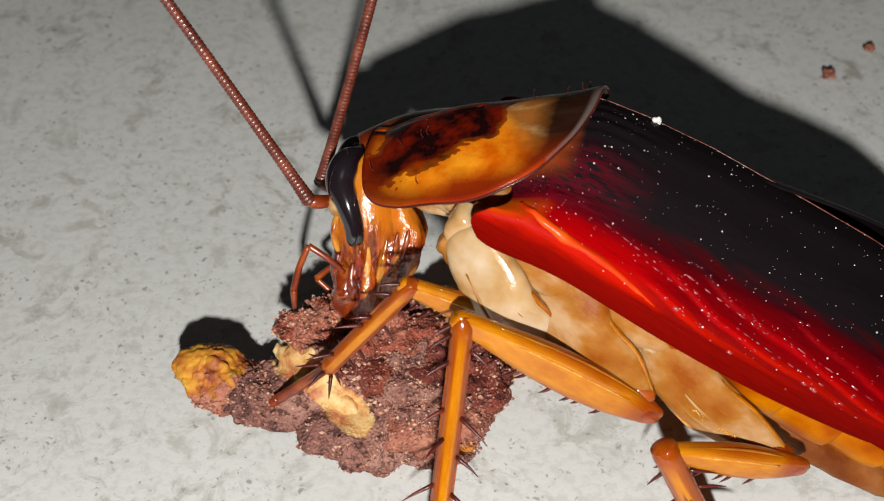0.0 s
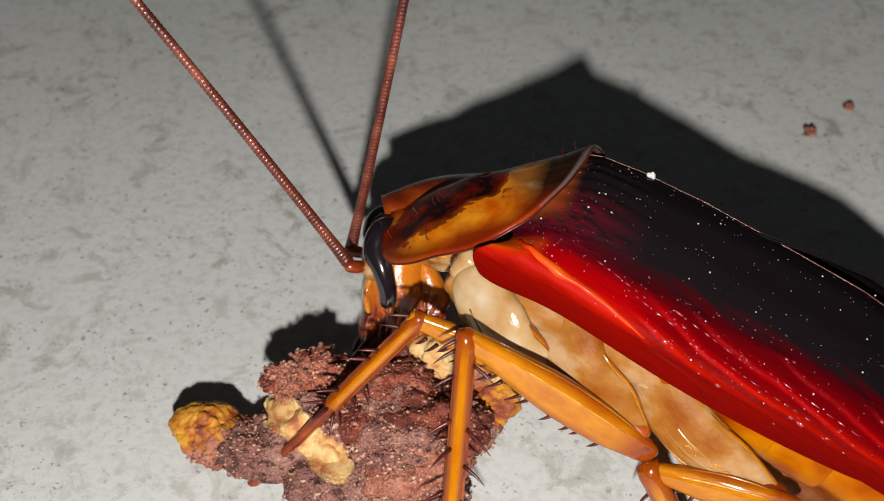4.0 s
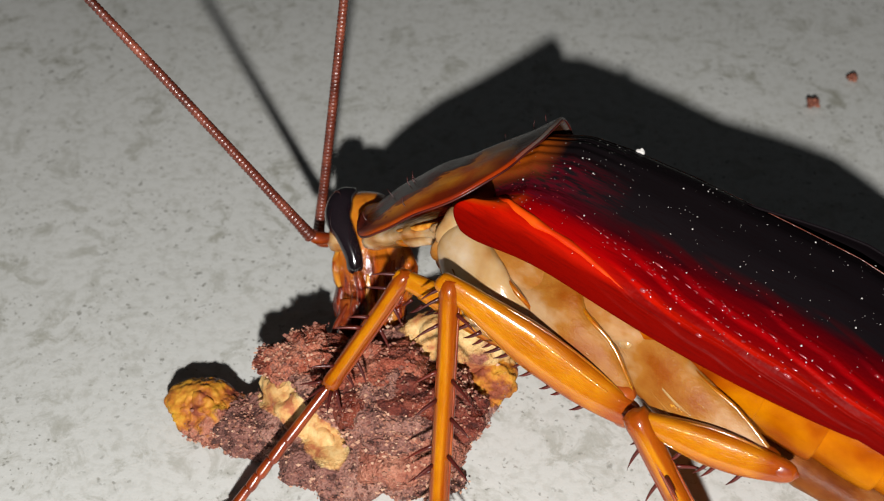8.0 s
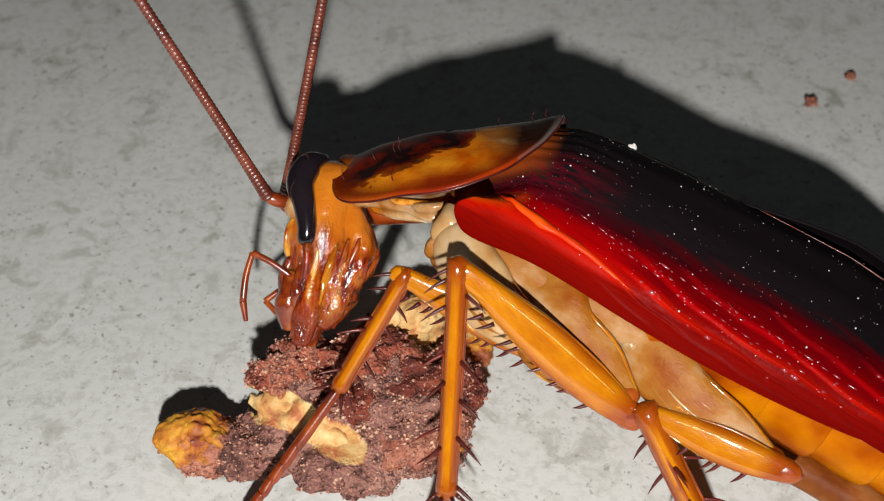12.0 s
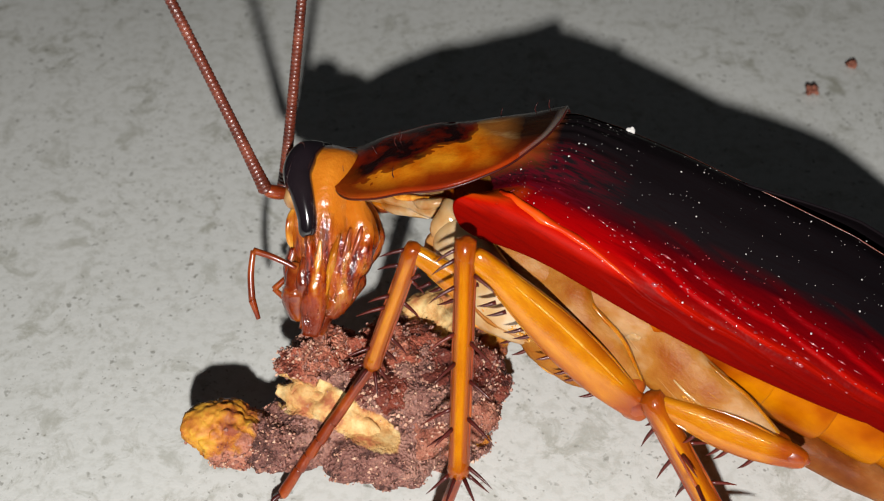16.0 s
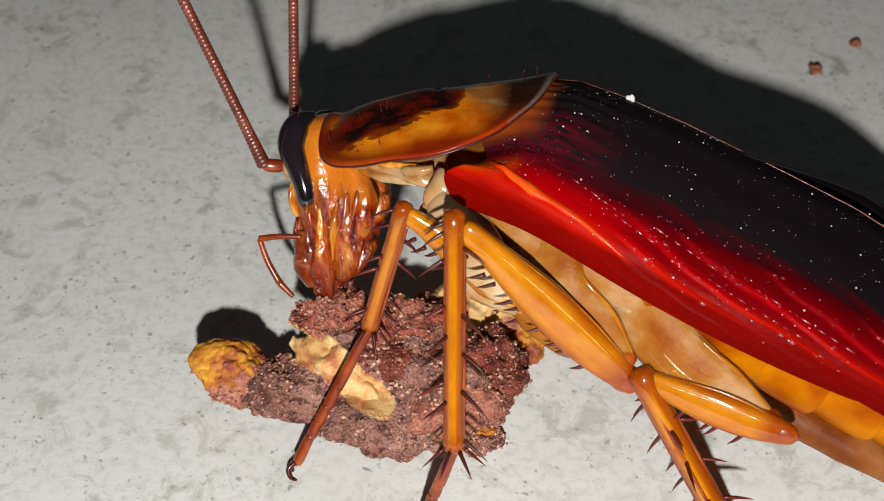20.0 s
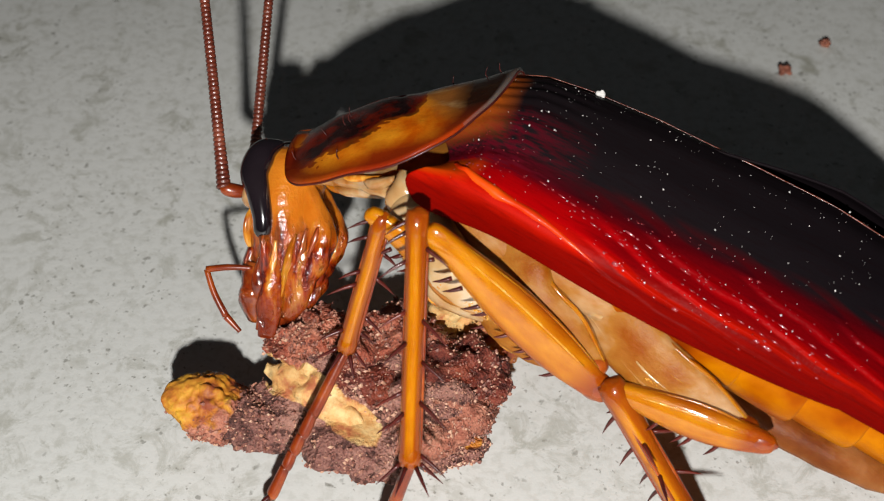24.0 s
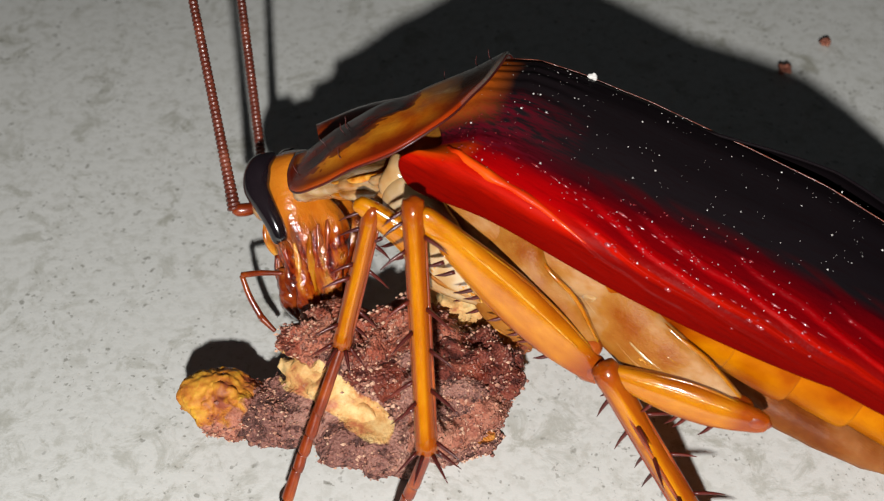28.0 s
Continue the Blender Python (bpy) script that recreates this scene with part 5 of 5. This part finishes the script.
ANTENNA_ROWS_L = [
    (0, 4.736, 0.658, -5.772, 0.00, -35.05, 19.33), (1, 4.761, 0.488, -5.527, 0.00, -40.09, 27.79), (2, 4.731, 0.089, -6.204, 0.00, -35.91, 27.85),
    (3, 3.925, 0.643, -5.637, 0.00, -38.43, 28.73), (6, 5.286, 0.495, -6.276, 0.00, -13.84, 33.72), (7, 6.173, -0.195, -6.147, 0.00, -28.79, 38.51),
    (8, 5.785, 0.852, -5.995, 0.00, -27.26, 39.52), (9, 5.226, 1.533, -5.637, 0.00, -37.96, 44.90), (10, 5.021, 2.231, -5.234, 0.00, -36.96, 43.06),
    (11, 5.899, 2.521, -4.892, 0.00, -32.37, 35.57), (12, 6.719, 2.191, -4.739, 0.00, -33.74, 39.30), (13, 6.255, 1.966, -5.207, 0.00, -41.37, 35.68),
    (16, 6.684, 2.527, -4.399, 0.00, -42.27, 34.46), (17, 6.609, 2.552, -4.388, 0.00, -39.30, 34.34), (18, 6.810, 1.966, -4.532, 0.00, -40.48, 35.78),
    (19, 6.628, 2.340, -5.003, 0.00, -46.32, 30.18), (20, 6.767, 1.380, -5.247, 0.00, -44.60, 32.68), (21, 6.532, 0.566, -6.156, 0.00, -48.56, 16.74),
    (22, 6.894, -0.563, -7.081, -0.00, -59.09, -1.67), (25, 6.018, 2.857, -5.254, -0.00, -36.74, -40.57), (26, 6.053, -0.063, -7.167, -0.00, -44.19, -41.41),
    (27, 5.988, -0.390, -7.594, -0.00, -43.06, -32.53), (28, 5.708, -0.510, -8.093, -0.00, -43.44, -26.21),
]
ANTENNA_ROWS_R = [
    (0, 4.553, -2.408, -6.803, 0.00, -71.20, 47.85), (1, 4.611, -2.580, -6.559, 0.00, -69.13, 55.50), (2, 4.408, -2.906, -7.398, 0.00, -64.83, 47.35),
    (3, 3.992, -2.394, -6.764, 0.00, -67.35, 58.57), (6, 6.231, -2.477, -7.156, 0.00, -63.24, 62.10), (7, 6.868, -3.272, -6.887, 0.00, -64.90, 68.76),
    (8, 6.437, -2.092, -7.181, 0.00, -64.71, 69.27), (9, 5.803, -1.539, -6.492, 0.00, -66.62, 77.97), (10, 5.764, -0.783, -6.163, 0.00, -67.58, 83.70),
    (11, 6.464, -0.483, -5.966, 0.00, -70.56, 86.11), (12, 6.677, -0.877, -5.780, 0.00, -63.97, 69.25), (13, 5.957, -1.144, -6.065, 0.00, -63.72, 56.10),
    (16, 6.626, -0.593, -5.272, 0.00, -65.42, 56.92), (17, 6.404, -0.533, -5.357, 0.00, -66.59, 57.84), (18, 6.554, -1.185, -5.244, 0.00, -62.39, 54.70),
    (19, 6.490, -0.853, -5.537, 0.00, -67.63, 50.31), (20, 6.410, -1.775, -5.890, 0.00, -63.97, 48.24), (21, 5.910, -2.500, -6.998, 0.00, -68.28, 16.77),
    (22, 5.932, -3.556, -7.865, -0.00, -65.26, -7.05), (25, 5.955, -0.179, -6.384, -0.00, -45.19, -55.89), (26, 5.751, -3.218, -7.840, -0.00, -47.77, -48.64),
    (27, 5.430, -3.496, -8.332, -0.00, -48.51, -40.86), (28, 5.290, -3.658, -8.738, -0.00, -46.67, -29.90),
]
FEMUR_1 = [
    (0, -5.293, 4.000, -3.585, 0.00, 4.83, 7.88), (1, -5.293, 4.000, -3.585, 0.00, 2.20, 7.81), (2, -5.293, 4.000, -3.585, 0.00, 3.64, 8.14),
    (3, -5.293, 4.000, -3.585, 0.00, 5.24, 7.89), (6, -5.293, 4.000, -3.585, 0.00, 1.56, 7.78), (7, -5.293, 4.000, -3.585, 0.00, 1.73, 7.65),
    (8, -5.293, 4.000, -3.585, 0.00, 2.77, 7.83), (9, -5.293, 4.000, -3.585, 0.00, 5.90, 8.13), (10, -5.293, 4.000, -3.585, 0.00, 7.57, 8.02),
    (11, -5.293, 4.000, -3.585, 0.00, 1.47, 8.24), (12, -5.293, 4.000, -3.585, 0.00, 1.39, 8.01), (13, -5.293, 4.000, -3.585, 0.00, -4.05, 8.17),
    (16, -5.293, 4.000, -3.585, 0.00, -7.60, 7.75), (17, -5.293, 4.000, -3.585, 0.00, -6.29, 7.91), (18, -5.293, 4.000, -3.585, 0.00, -8.67, 7.65),
    (19, -5.293, 4.000, -3.585, 0.00, -10.03, 7.72), (20, -5.293, 4.000, -3.585, 0.00, -10.39, 7.48), (21, -5.293, 4.000, -3.585, 0.00, -9.93, 7.83),
    (22, -5.293, 4.000, -3.585, 0.00, -9.28, 7.92), (25, -5.293, 4.000, -3.585, 0.00, -14.26, 8.48), (26, -5.293, 4.000, -3.585, 0.00, -11.74, 8.32),
    (27, -5.293, 4.000, -3.585, 0.00, -10.67, 8.33), (28, -5.293, 4.000, -3.585, 0.00, -10.22, 8.41),
]
TIBIA_1 = [
    (0, 0.483, 4.800, -4.078, -30.72, 81.36, -30.43), (1, 0.536, 4.800, -3.811, 0.55, 80.54, 0.54), (2, 0.303, 4.800, -3.945, 23.00, 79.24, 22.64),
    (3, 0.477, 4.800, -4.119, 2.91, 77.50, 2.84), (6, 0.561, 4.800, -3.746, 40.50, 78.51, 39.93), (7, 0.663, 4.800, -3.767, 42.48, 79.36, 41.99),
    (8, 0.527, 4.800, -3.869, 32.99, 82.35, 32.76), (9, 0.305, 4.800, -4.169, 43.23, 81.07, 42.88), (10, 0.387, 4.800, -4.347, 20.98, 83.13, 20.85),
    (11, 0.230, 4.800, -3.728, -6.40, 86.78, -6.39), (12, 0.390, 4.800, -3.725, -77.68, 85.93, -77.65), (13, 0.278, 4.800, -3.186, -80.63, 83.39, -80.57),
    (16, 0.584, 4.800, -2.793, -126.82, 78.52, -127.38), (17, 0.466, 4.800, -2.945, -128.76, 75.86, -129.63), (18, 0.663, 4.800, -2.668, -123.10, 75.94, -123.91),
    (19, 0.608, 4.800, -2.532, -131.54, 78.55, -132.12), (20, 0.801, 4.800, -2.458, -140.84, 77.94, -141.46), (21, 0.524, 4.800, -2.558, -153.74, 74.93, -154.53),
    (22, 0.460, 4.800, -2.637, -157.38, 75.68, -158.01), (25, 0.075, 4.800, -2.206, 166.40, 80.28, 166.59), (26, 0.177, 4.800, -2.437, 163.15, 77.32, 163.54),
    (27, 0.168, 4.800, -2.546, 164.89, 78.40, 165.19), (28, 0.121, 4.800, -2.599, 168.79, 77.68, 169.05),
]
TARSUS_1 = [
    (0, 1.165, 4.400, -9.278, -55.61, 70.00, -53.94), (1, 1.401, 4.808, -8.999, -45.61, 66.70, -43.17), (2, 1.209, 5.178, -9.112, -24.87, 70.77, -23.64),
    (3, 1.614, 4.856, -9.254, -40.41, 77.14, -39.70), (6, 1.364, 5.472, -8.900, 27.18, 74.36, 26.31), (7, 1.385, 5.450, -8.936, 42.88, 70.81, 41.25),
    (8, 1.116, 5.179, -9.082, 75.44, 67.04, 74.24), (9, 0.904, 5.356, -9.365, 86.10, 62.00, 85.59), (10, 0.974, 5.024, -9.569, 91.50, 60.41, 91.73),
    (11, 0.523, 4.767, -8.980, 63.49, 67.68, 61.66), (12, 0.470, 4.435, -8.971, 69.22, 76.00, 68.65), (13, 0.377, 4.203, -8.411, 66.95, 77.81, 66.48),
    (16, -0.051, 3.968, -7.948, 62.50, 77.60, 61.94), (17, -0.354, 3.810, -8.045, 54.02, 81.66, 53.73), (18, -0.050, 3.739, -7.771, 85.20, 79.92, 85.13),
    (19, -0.093, 4.025, -7.687, 73.99, 79.42, 73.72), (20, -0.058, 4.115, -7.601, 93.22, 78.26, 93.29), (21, -0.711, 4.212, -7.637, 77.51, 62.61, 75.99),
    (22, -0.747, 4.313, -7.733, 89.07, 67.86, 88.99), (25, -0.789, 5.006, -7.390, 101.14, 73.92, 101.58), (26, -0.931, 5.127, -7.568, 118.86, 72.57, 120.01),
    (27, -0.855, 5.070, -7.698, 114.66, 68.24, 116.30), (28, -0.981, 5.013, -7.737, 116.29, 72.18, 117.42),
]
FEMUR_2 = [
    (0, -8.631, 5.000, -3.558, 0.00, -3.74, 11.64), (1, -8.631, 5.000, -3.558, 0.00, -4.50, 11.78), (2, -8.631, 5.000, -3.558, 0.00, -6.02, 11.60),
    (3, -8.631, 5.000, -3.558, 0.00, -6.88, 11.38), (6, -8.631, 5.000, -3.558, 0.00, -7.10, 11.81), (7, -8.631, 5.000, -3.558, 0.00, -8.05, 11.97),
    (8, -8.631, 5.000, -3.558, 0.00, -8.08, 11.91), (9, -8.631, 5.000, -3.558, 0.00, -8.59, 11.85), (10, -8.631, 5.000, -3.558, 0.00, -9.85, 11.55),
    (11, -8.631, 5.000, -3.558, 0.00, -13.37, 11.31), (12, -8.631, 5.000, -3.558, 0.00, -12.89, 11.35), (13, -8.631, 5.000, -3.558, 0.00, -14.58, 11.11),
    (16, -8.631, 5.000, -3.558, 0.00, -17.92, 11.13), (17, -8.631, 5.000, -3.558, 0.00, -17.42, 11.28), (18, -8.631, 5.000, -3.558, 0.00, -17.79, 11.24),
    (19, -8.631, 5.000, -3.558, 0.00, -17.85, 11.08), (20, -8.631, 5.000, -3.558, 0.00, -18.21, 11.15), (21, -8.631, 5.000, -3.558, 0.00, -18.30, 11.22),
    (22, -8.631, 5.000, -3.558, 0.00, -18.73, 11.24), (25, -8.631, 5.000, -3.558, 0.00, -19.89, 11.04), (26, -8.631, 5.000, -3.558, 0.00, -18.68, 11.34),
    (27, -8.631, 5.000, -3.558, 0.00, -18.90, 11.39), (28, -8.631, 5.000, -3.558, 0.00, -19.13, 11.36),
]
TIBIA_2 = [
    (0, -1.348, 6.500, -3.071, 139.53, 58.76, 143.89), (1, -1.436, 6.500, -2.980, 141.99, 59.59, 146.02), (2, -1.326, 6.500, -2.772, 138.45, 57.66, 143.18),
    (3, -1.181, 6.500, -2.640, 146.46, 59.98, 150.15), (6, -1.455, 6.500, -2.644, 164.28, 62.01, 166.04), (7, -1.555, 6.500, -2.535, 169.42, 64.18, 170.45),
    (8, -1.516, 6.500, -2.525, 177.42, 64.92, 177.66), (9, -1.482, 6.500, -2.455, 176.05, 64.47, 176.43), (10, -1.288, 6.500, -2.256, 177.78, 64.05, 178.01),
    (11, -1.128, 6.500, -1.740, -176.63, 64.61, -176.95), (12, -1.160, 6.500, -1.814, -176.04, 63.43, -176.46), (13, -0.990, 6.500, -1.533, -179.33, 63.85, -179.40),
    (16, -1.005, 6.500, -1.044, 177.40, 63.93, 177.67), (17, -1.111, 6.500, -1.152, -177.22, 63.12, -177.52), (18, -1.082, 6.500, -1.089, -179.84, 62.98, -179.86),
    (19, -0.973, 6.500, -1.046, 172.78, 62.57, 173.58), (20, -1.018, 6.500, -1.005, 171.84, 62.06, 172.78), (21, -1.066, 6.500, -1.008, 171.46, 61.74, 172.46),
    (22, -1.086, 6.500, -0.949, 167.80, 61.85, 169.21), (25, -0.940, 6.500, -0.723, 157.23, 62.64, 159.55), (26, -1.148, 6.500, -0.978, 160.11, 60.78, 162.48),
    (27, -1.184, 6.500, -0.956, 161.11, 59.70, 163.54), (28, -1.163, 6.500, -0.916, 163.21, 58.84, 165.52),
]
TARSUS_2 = [
    (0, -4.890, 9.083, -10.300, 142.96, 75.41, 143.85), (1, -4.985, 8.892, -10.270, 129.55, 74.24, 130.64), (2, -4.946, 9.210, -9.914, 128.52, 74.07, 129.61),
    (3, -4.849, 8.605, -9.960, 159.97, 77.19, 160.43), (6, -5.306, 7.457, -10.109, 138.61, 79.55, 139.09), (7, -5.186, 7.111, -10.145, 126.01, 78.04, 126.61),
    (8, -5.097, 6.646, -10.182, 139.18, 82.11, 139.45), (9, -5.118, 6.727, -10.084, 145.79, 82.07, 146.04), (10, -4.985, 6.629, -9.858, -170.54, 83.41, -170.60),
    (11, -4.747, 6.307, -9.377, -142.00, 81.87, -142.28), (12, -4.935, 6.267, -9.374, -122.84, 76.63, -123.56), (13, -4.716, 6.461, -9.122, -119.94, 75.13, -120.79),
    (16, -4.716, 6.651, -8.638, -118.02, 76.16, -118.73), (17, -4.929, 6.335, -8.693, -113.58, 73.35, -114.49), (18, -4.923, 6.491, -8.620, -116.87, 75.09, -117.67),
    (19, -4.843, 6.935, -8.549, -129.42, 79.35, -129.91), (20, -4.948, 6.998, -8.474, -128.01, 79.79, -128.45), (21, -5.033, 7.025, -8.454, -125.94, 79.36, -126.42),
    (22, -5.004, 7.247, -8.403, -133.44, 80.97, -133.79), (25, -4.581, 7.857, -8.232, -120.20, 79.76, -120.60), (26, -5.083, 7.742, -8.356, -119.54, 79.13, -119.99),
    (27, -5.274, 7.709, -8.255, -117.86, 80.32, -118.20), (28, -5.399, 7.594, -8.150, -111.67, 77.11, -112.17),
]
FEMUR_3 = [
    (0, -13.929, 5.500, -2.257, 0.00, 13.39, 17.71), (1, -13.929, 5.500, -2.257, 0.00, 9.91, 15.40), (2, -13.929, 5.500, -2.257, 0.00, 4.32, 20.26),
    (3, -13.929, 5.500, -2.257, -0.00, 25.83, -7.07), (6, -13.929, 5.500, -2.257, 0.00, 11.73, 0.23), (7, -13.929, 5.500, -2.257, 0.00, 5.85, 1.24),
    (8, -13.929, 5.500, -2.257, 0.00, 12.54, 4.49), (9, -13.929, 5.500, -2.257, 0.00, 13.22, 4.63), (10, -13.929, 5.500, -2.257, 0.00, 17.62, 3.19),
    (11, -13.929, 5.500, -2.257, -0.00, 12.08, -2.69), (12, -13.929, 5.500, -2.257, -0.00, 11.49, -4.58), (13, -13.929, 5.500, -2.257, -0.00, 11.54, -7.00),
    (16, -13.929, 5.500, -2.257, -0.00, 11.45, -5.65), (17, -13.929, 5.500, -2.257, -0.00, 9.65, -5.43), (18, -13.929, 5.500, -2.257, -0.00, 11.39, -4.38),
    (19, -13.929, 5.500, -2.257, -0.00, 9.24, -5.06), (20, -13.929, 5.500, -2.257, -0.00, 11.64, -2.92), (21, -13.929, 5.500, -2.257, -0.00, 9.89, -2.99),
    (22, -13.929, 5.500, -2.257, -0.00, 11.51, -2.34), (25, -13.929, 5.500, -2.257, -0.00, 13.14, -2.55), (26, -13.929, 5.500, -2.257, -0.00, 13.26, -0.80),
    (27, -13.929, 5.500, -2.257, 0.00, 14.40, 1.10), (28, -13.929, 5.500, -2.257, -0.00, 12.82, -0.24),
]
TIBIA_3 = [
    (0, -9.619, 6.877, -3.333, 0.00, 33.40, 183.40), (1, -9.512, 6.717, -3.057, 0.00, 33.40, 183.40), (2, -9.579, 7.106, -2.607, 0.00, 33.40, 183.40),
    (3, -9.775, 4.984, -4.283, 0.00, 33.40, 183.40), (6, -9.376, 5.518, -3.202, 0.00, 33.40, 183.40), (7, -9.304, 5.600, -2.730, 0.00, 33.40, 183.40),
    (8, -9.403, 5.855, -3.267, 0.00, 33.40, 183.40), (9, -9.417, 5.865, -3.321, 0.00, 33.40, 183.40), (10, -9.503, 5.746, -3.664, 0.00, 33.40, 183.40),
    (11, -9.386, 5.287, -3.230, 0.00, 33.40, 183.40), (12, -9.386, 5.136, -3.183, 0.00, 33.40, 183.40), (13, -9.406, 4.945, -3.187, 0.00, 33.40, 183.40),
    (16, -9.393, 5.051, -3.180, 0.00, 33.40, 183.40), (17, -9.365, 5.066, -3.036, 0.00, 33.40, 183.40), (18, -9.383, 5.152, -3.175, 0.00, 33.40, 183.40),
    (19, -9.357, 5.095, -3.003, 0.00, 33.40, 183.40), (20, -9.380, 5.268, -3.195, 0.00, 33.40, 183.40), (21, -9.354, 5.261, -3.056, 0.00, 33.40, 183.40),
    (22, -9.376, 5.314, -3.185, 0.00, 33.40, 183.40), (25, -9.405, 5.298, -3.314, 0.00, 33.40, 183.40), (26, -9.403, 5.437, -3.324, 0.00, 33.40, 183.40),
    (27, -9.425, 5.586, -3.413, 0.00, 33.40, 183.40), (28, -9.395, 5.481, -3.289, 0.00, 33.40, 183.40),
]
FOOD_ROWS = [
    (0, -3.950, -8.601, -0.215, -3.39, 11.11, 6.41), (1, -3.760, -8.509, -0.063, -5.34, 6.97, 3.98), (2, -3.700, -8.681, 0.084, -7.43, 3.79, 2.06),
    (3, -3.820, -9.281, 0.221, -9.97, 1.20, 0.94), (5.5, -3.912, -8.982, 0.118, 0.51, -0.39, -0.34), (6, -3.976, -8.798, 0.045, 0.67, -1.08, -0.99),
    (7, -3.926, -8.902, 0.070, 0.09, -0.93, -0.38), (8, -4.000, -9.000, 0.000, 0.00, -0.00, 0.00), (9, -4.140, -9.481, -0.016, -1.13, 1.53, 1.18),
    (10, -5.150, -8.750, -0.350, 1.50, 9.00, 12.50), (11, -4.837, -9.816, -0.095, -4.47, 7.96, 21.41), (12, -4.778, -8.943, -0.311, -2.41, 8.10, 21.59),
    (13, -4.442, -9.172, -0.125, -1.14, 11.54, 18.82), (13.5, -4.206, -9.850, -0.021, -4.83, 10.20, 19.40), (15.5, -3.924, -9.558, 0.074, -3.75, 16.26, 27.41),
    (16, -3.975, -9.516, 0.074, -3.45, 16.44, 27.35), (17, -3.942, -9.222, -0.006, -1.37, 17.06, 27.09), (18, -4.230, -7.918, -0.208, 3.41, 18.43, 27.86),
    (19, -2.918, -9.120, -0.057, -12.82, 12.50, 8.29), (20, -2.925, -8.769, -0.153, -11.41, 13.13, 8.01), (21, -2.417, -9.487, 0.059, -14.01, 12.44, 8.42),
    (22, -2.507, -9.490, -0.042, -14.89, 14.49, 9.56), (22.5, -2.375, -9.697, 0.011, -13.83, 15.35, 8.50), (24.5, -2.409, -8.770, 0.032, -2.70, 12.07, 16.48),
    (25, -2.369, -8.756, 0.048, -2.15, 12.53, 16.39), (26, -1.990, -8.766, 0.063, -2.23, 10.84, 14.49), (27, -1.768, -8.791, 0.043, -1.80, 10.83, 14.37),
    (28, -1.722, -8.533, 0.127, 0.38, 9.45, 14.68),
]

# palps: seconds and swing in degrees, positive is down
PALP_SWING = ((0, -40), (1, 10), (2, 20), (3, 40), (6, 60), (7, 60), (8, 60), (9, 60), (10, 50), (11, 0), (12, -25), (13, -35), (16, -20), (17, 0), (18, 0), (19, -12),
              (20, 0), (21, -25), (22, -35), (25, 20), (26, -20), (27, -25), (28, -10))
PALP_ROWS_L = [(t, 1.1, 1.15, -2.35, 0, a, 0) for t, a in PALP_SWING]
PALP_ROWS_R = [(t, 1.1, -1.15, -2.35, 0, 45 + 0.3 * a, 0) for t, a in PALP_SWING]


def motions():
    for ob, rows in ((roach, BODY_ROWS), (pronotum, PRONOTUM_ROWS), (head, HEAD_ROWS), (antenna_l, ANTENNA_ROWS_L), (antenna_r, ANTENNA_ROWS_R),
                     (femur_1, FEMUR_1), (tibia_1, TIBIA_1), (tarsus_1, TARSUS_1), (femur_2, FEMUR_2), (tibia_2, TIBIA_2), (tarsus_2, TARSUS_2),
                     (femur_3, FEMUR_3), (tibia_3, TIBIA_3), (food, FOOD_ROWS), (palp_l, PALP_ROWS_L), (palp_r, PALP_ROWS_R)):
        walk(ob, [key(*r) for r in rows])


motions()
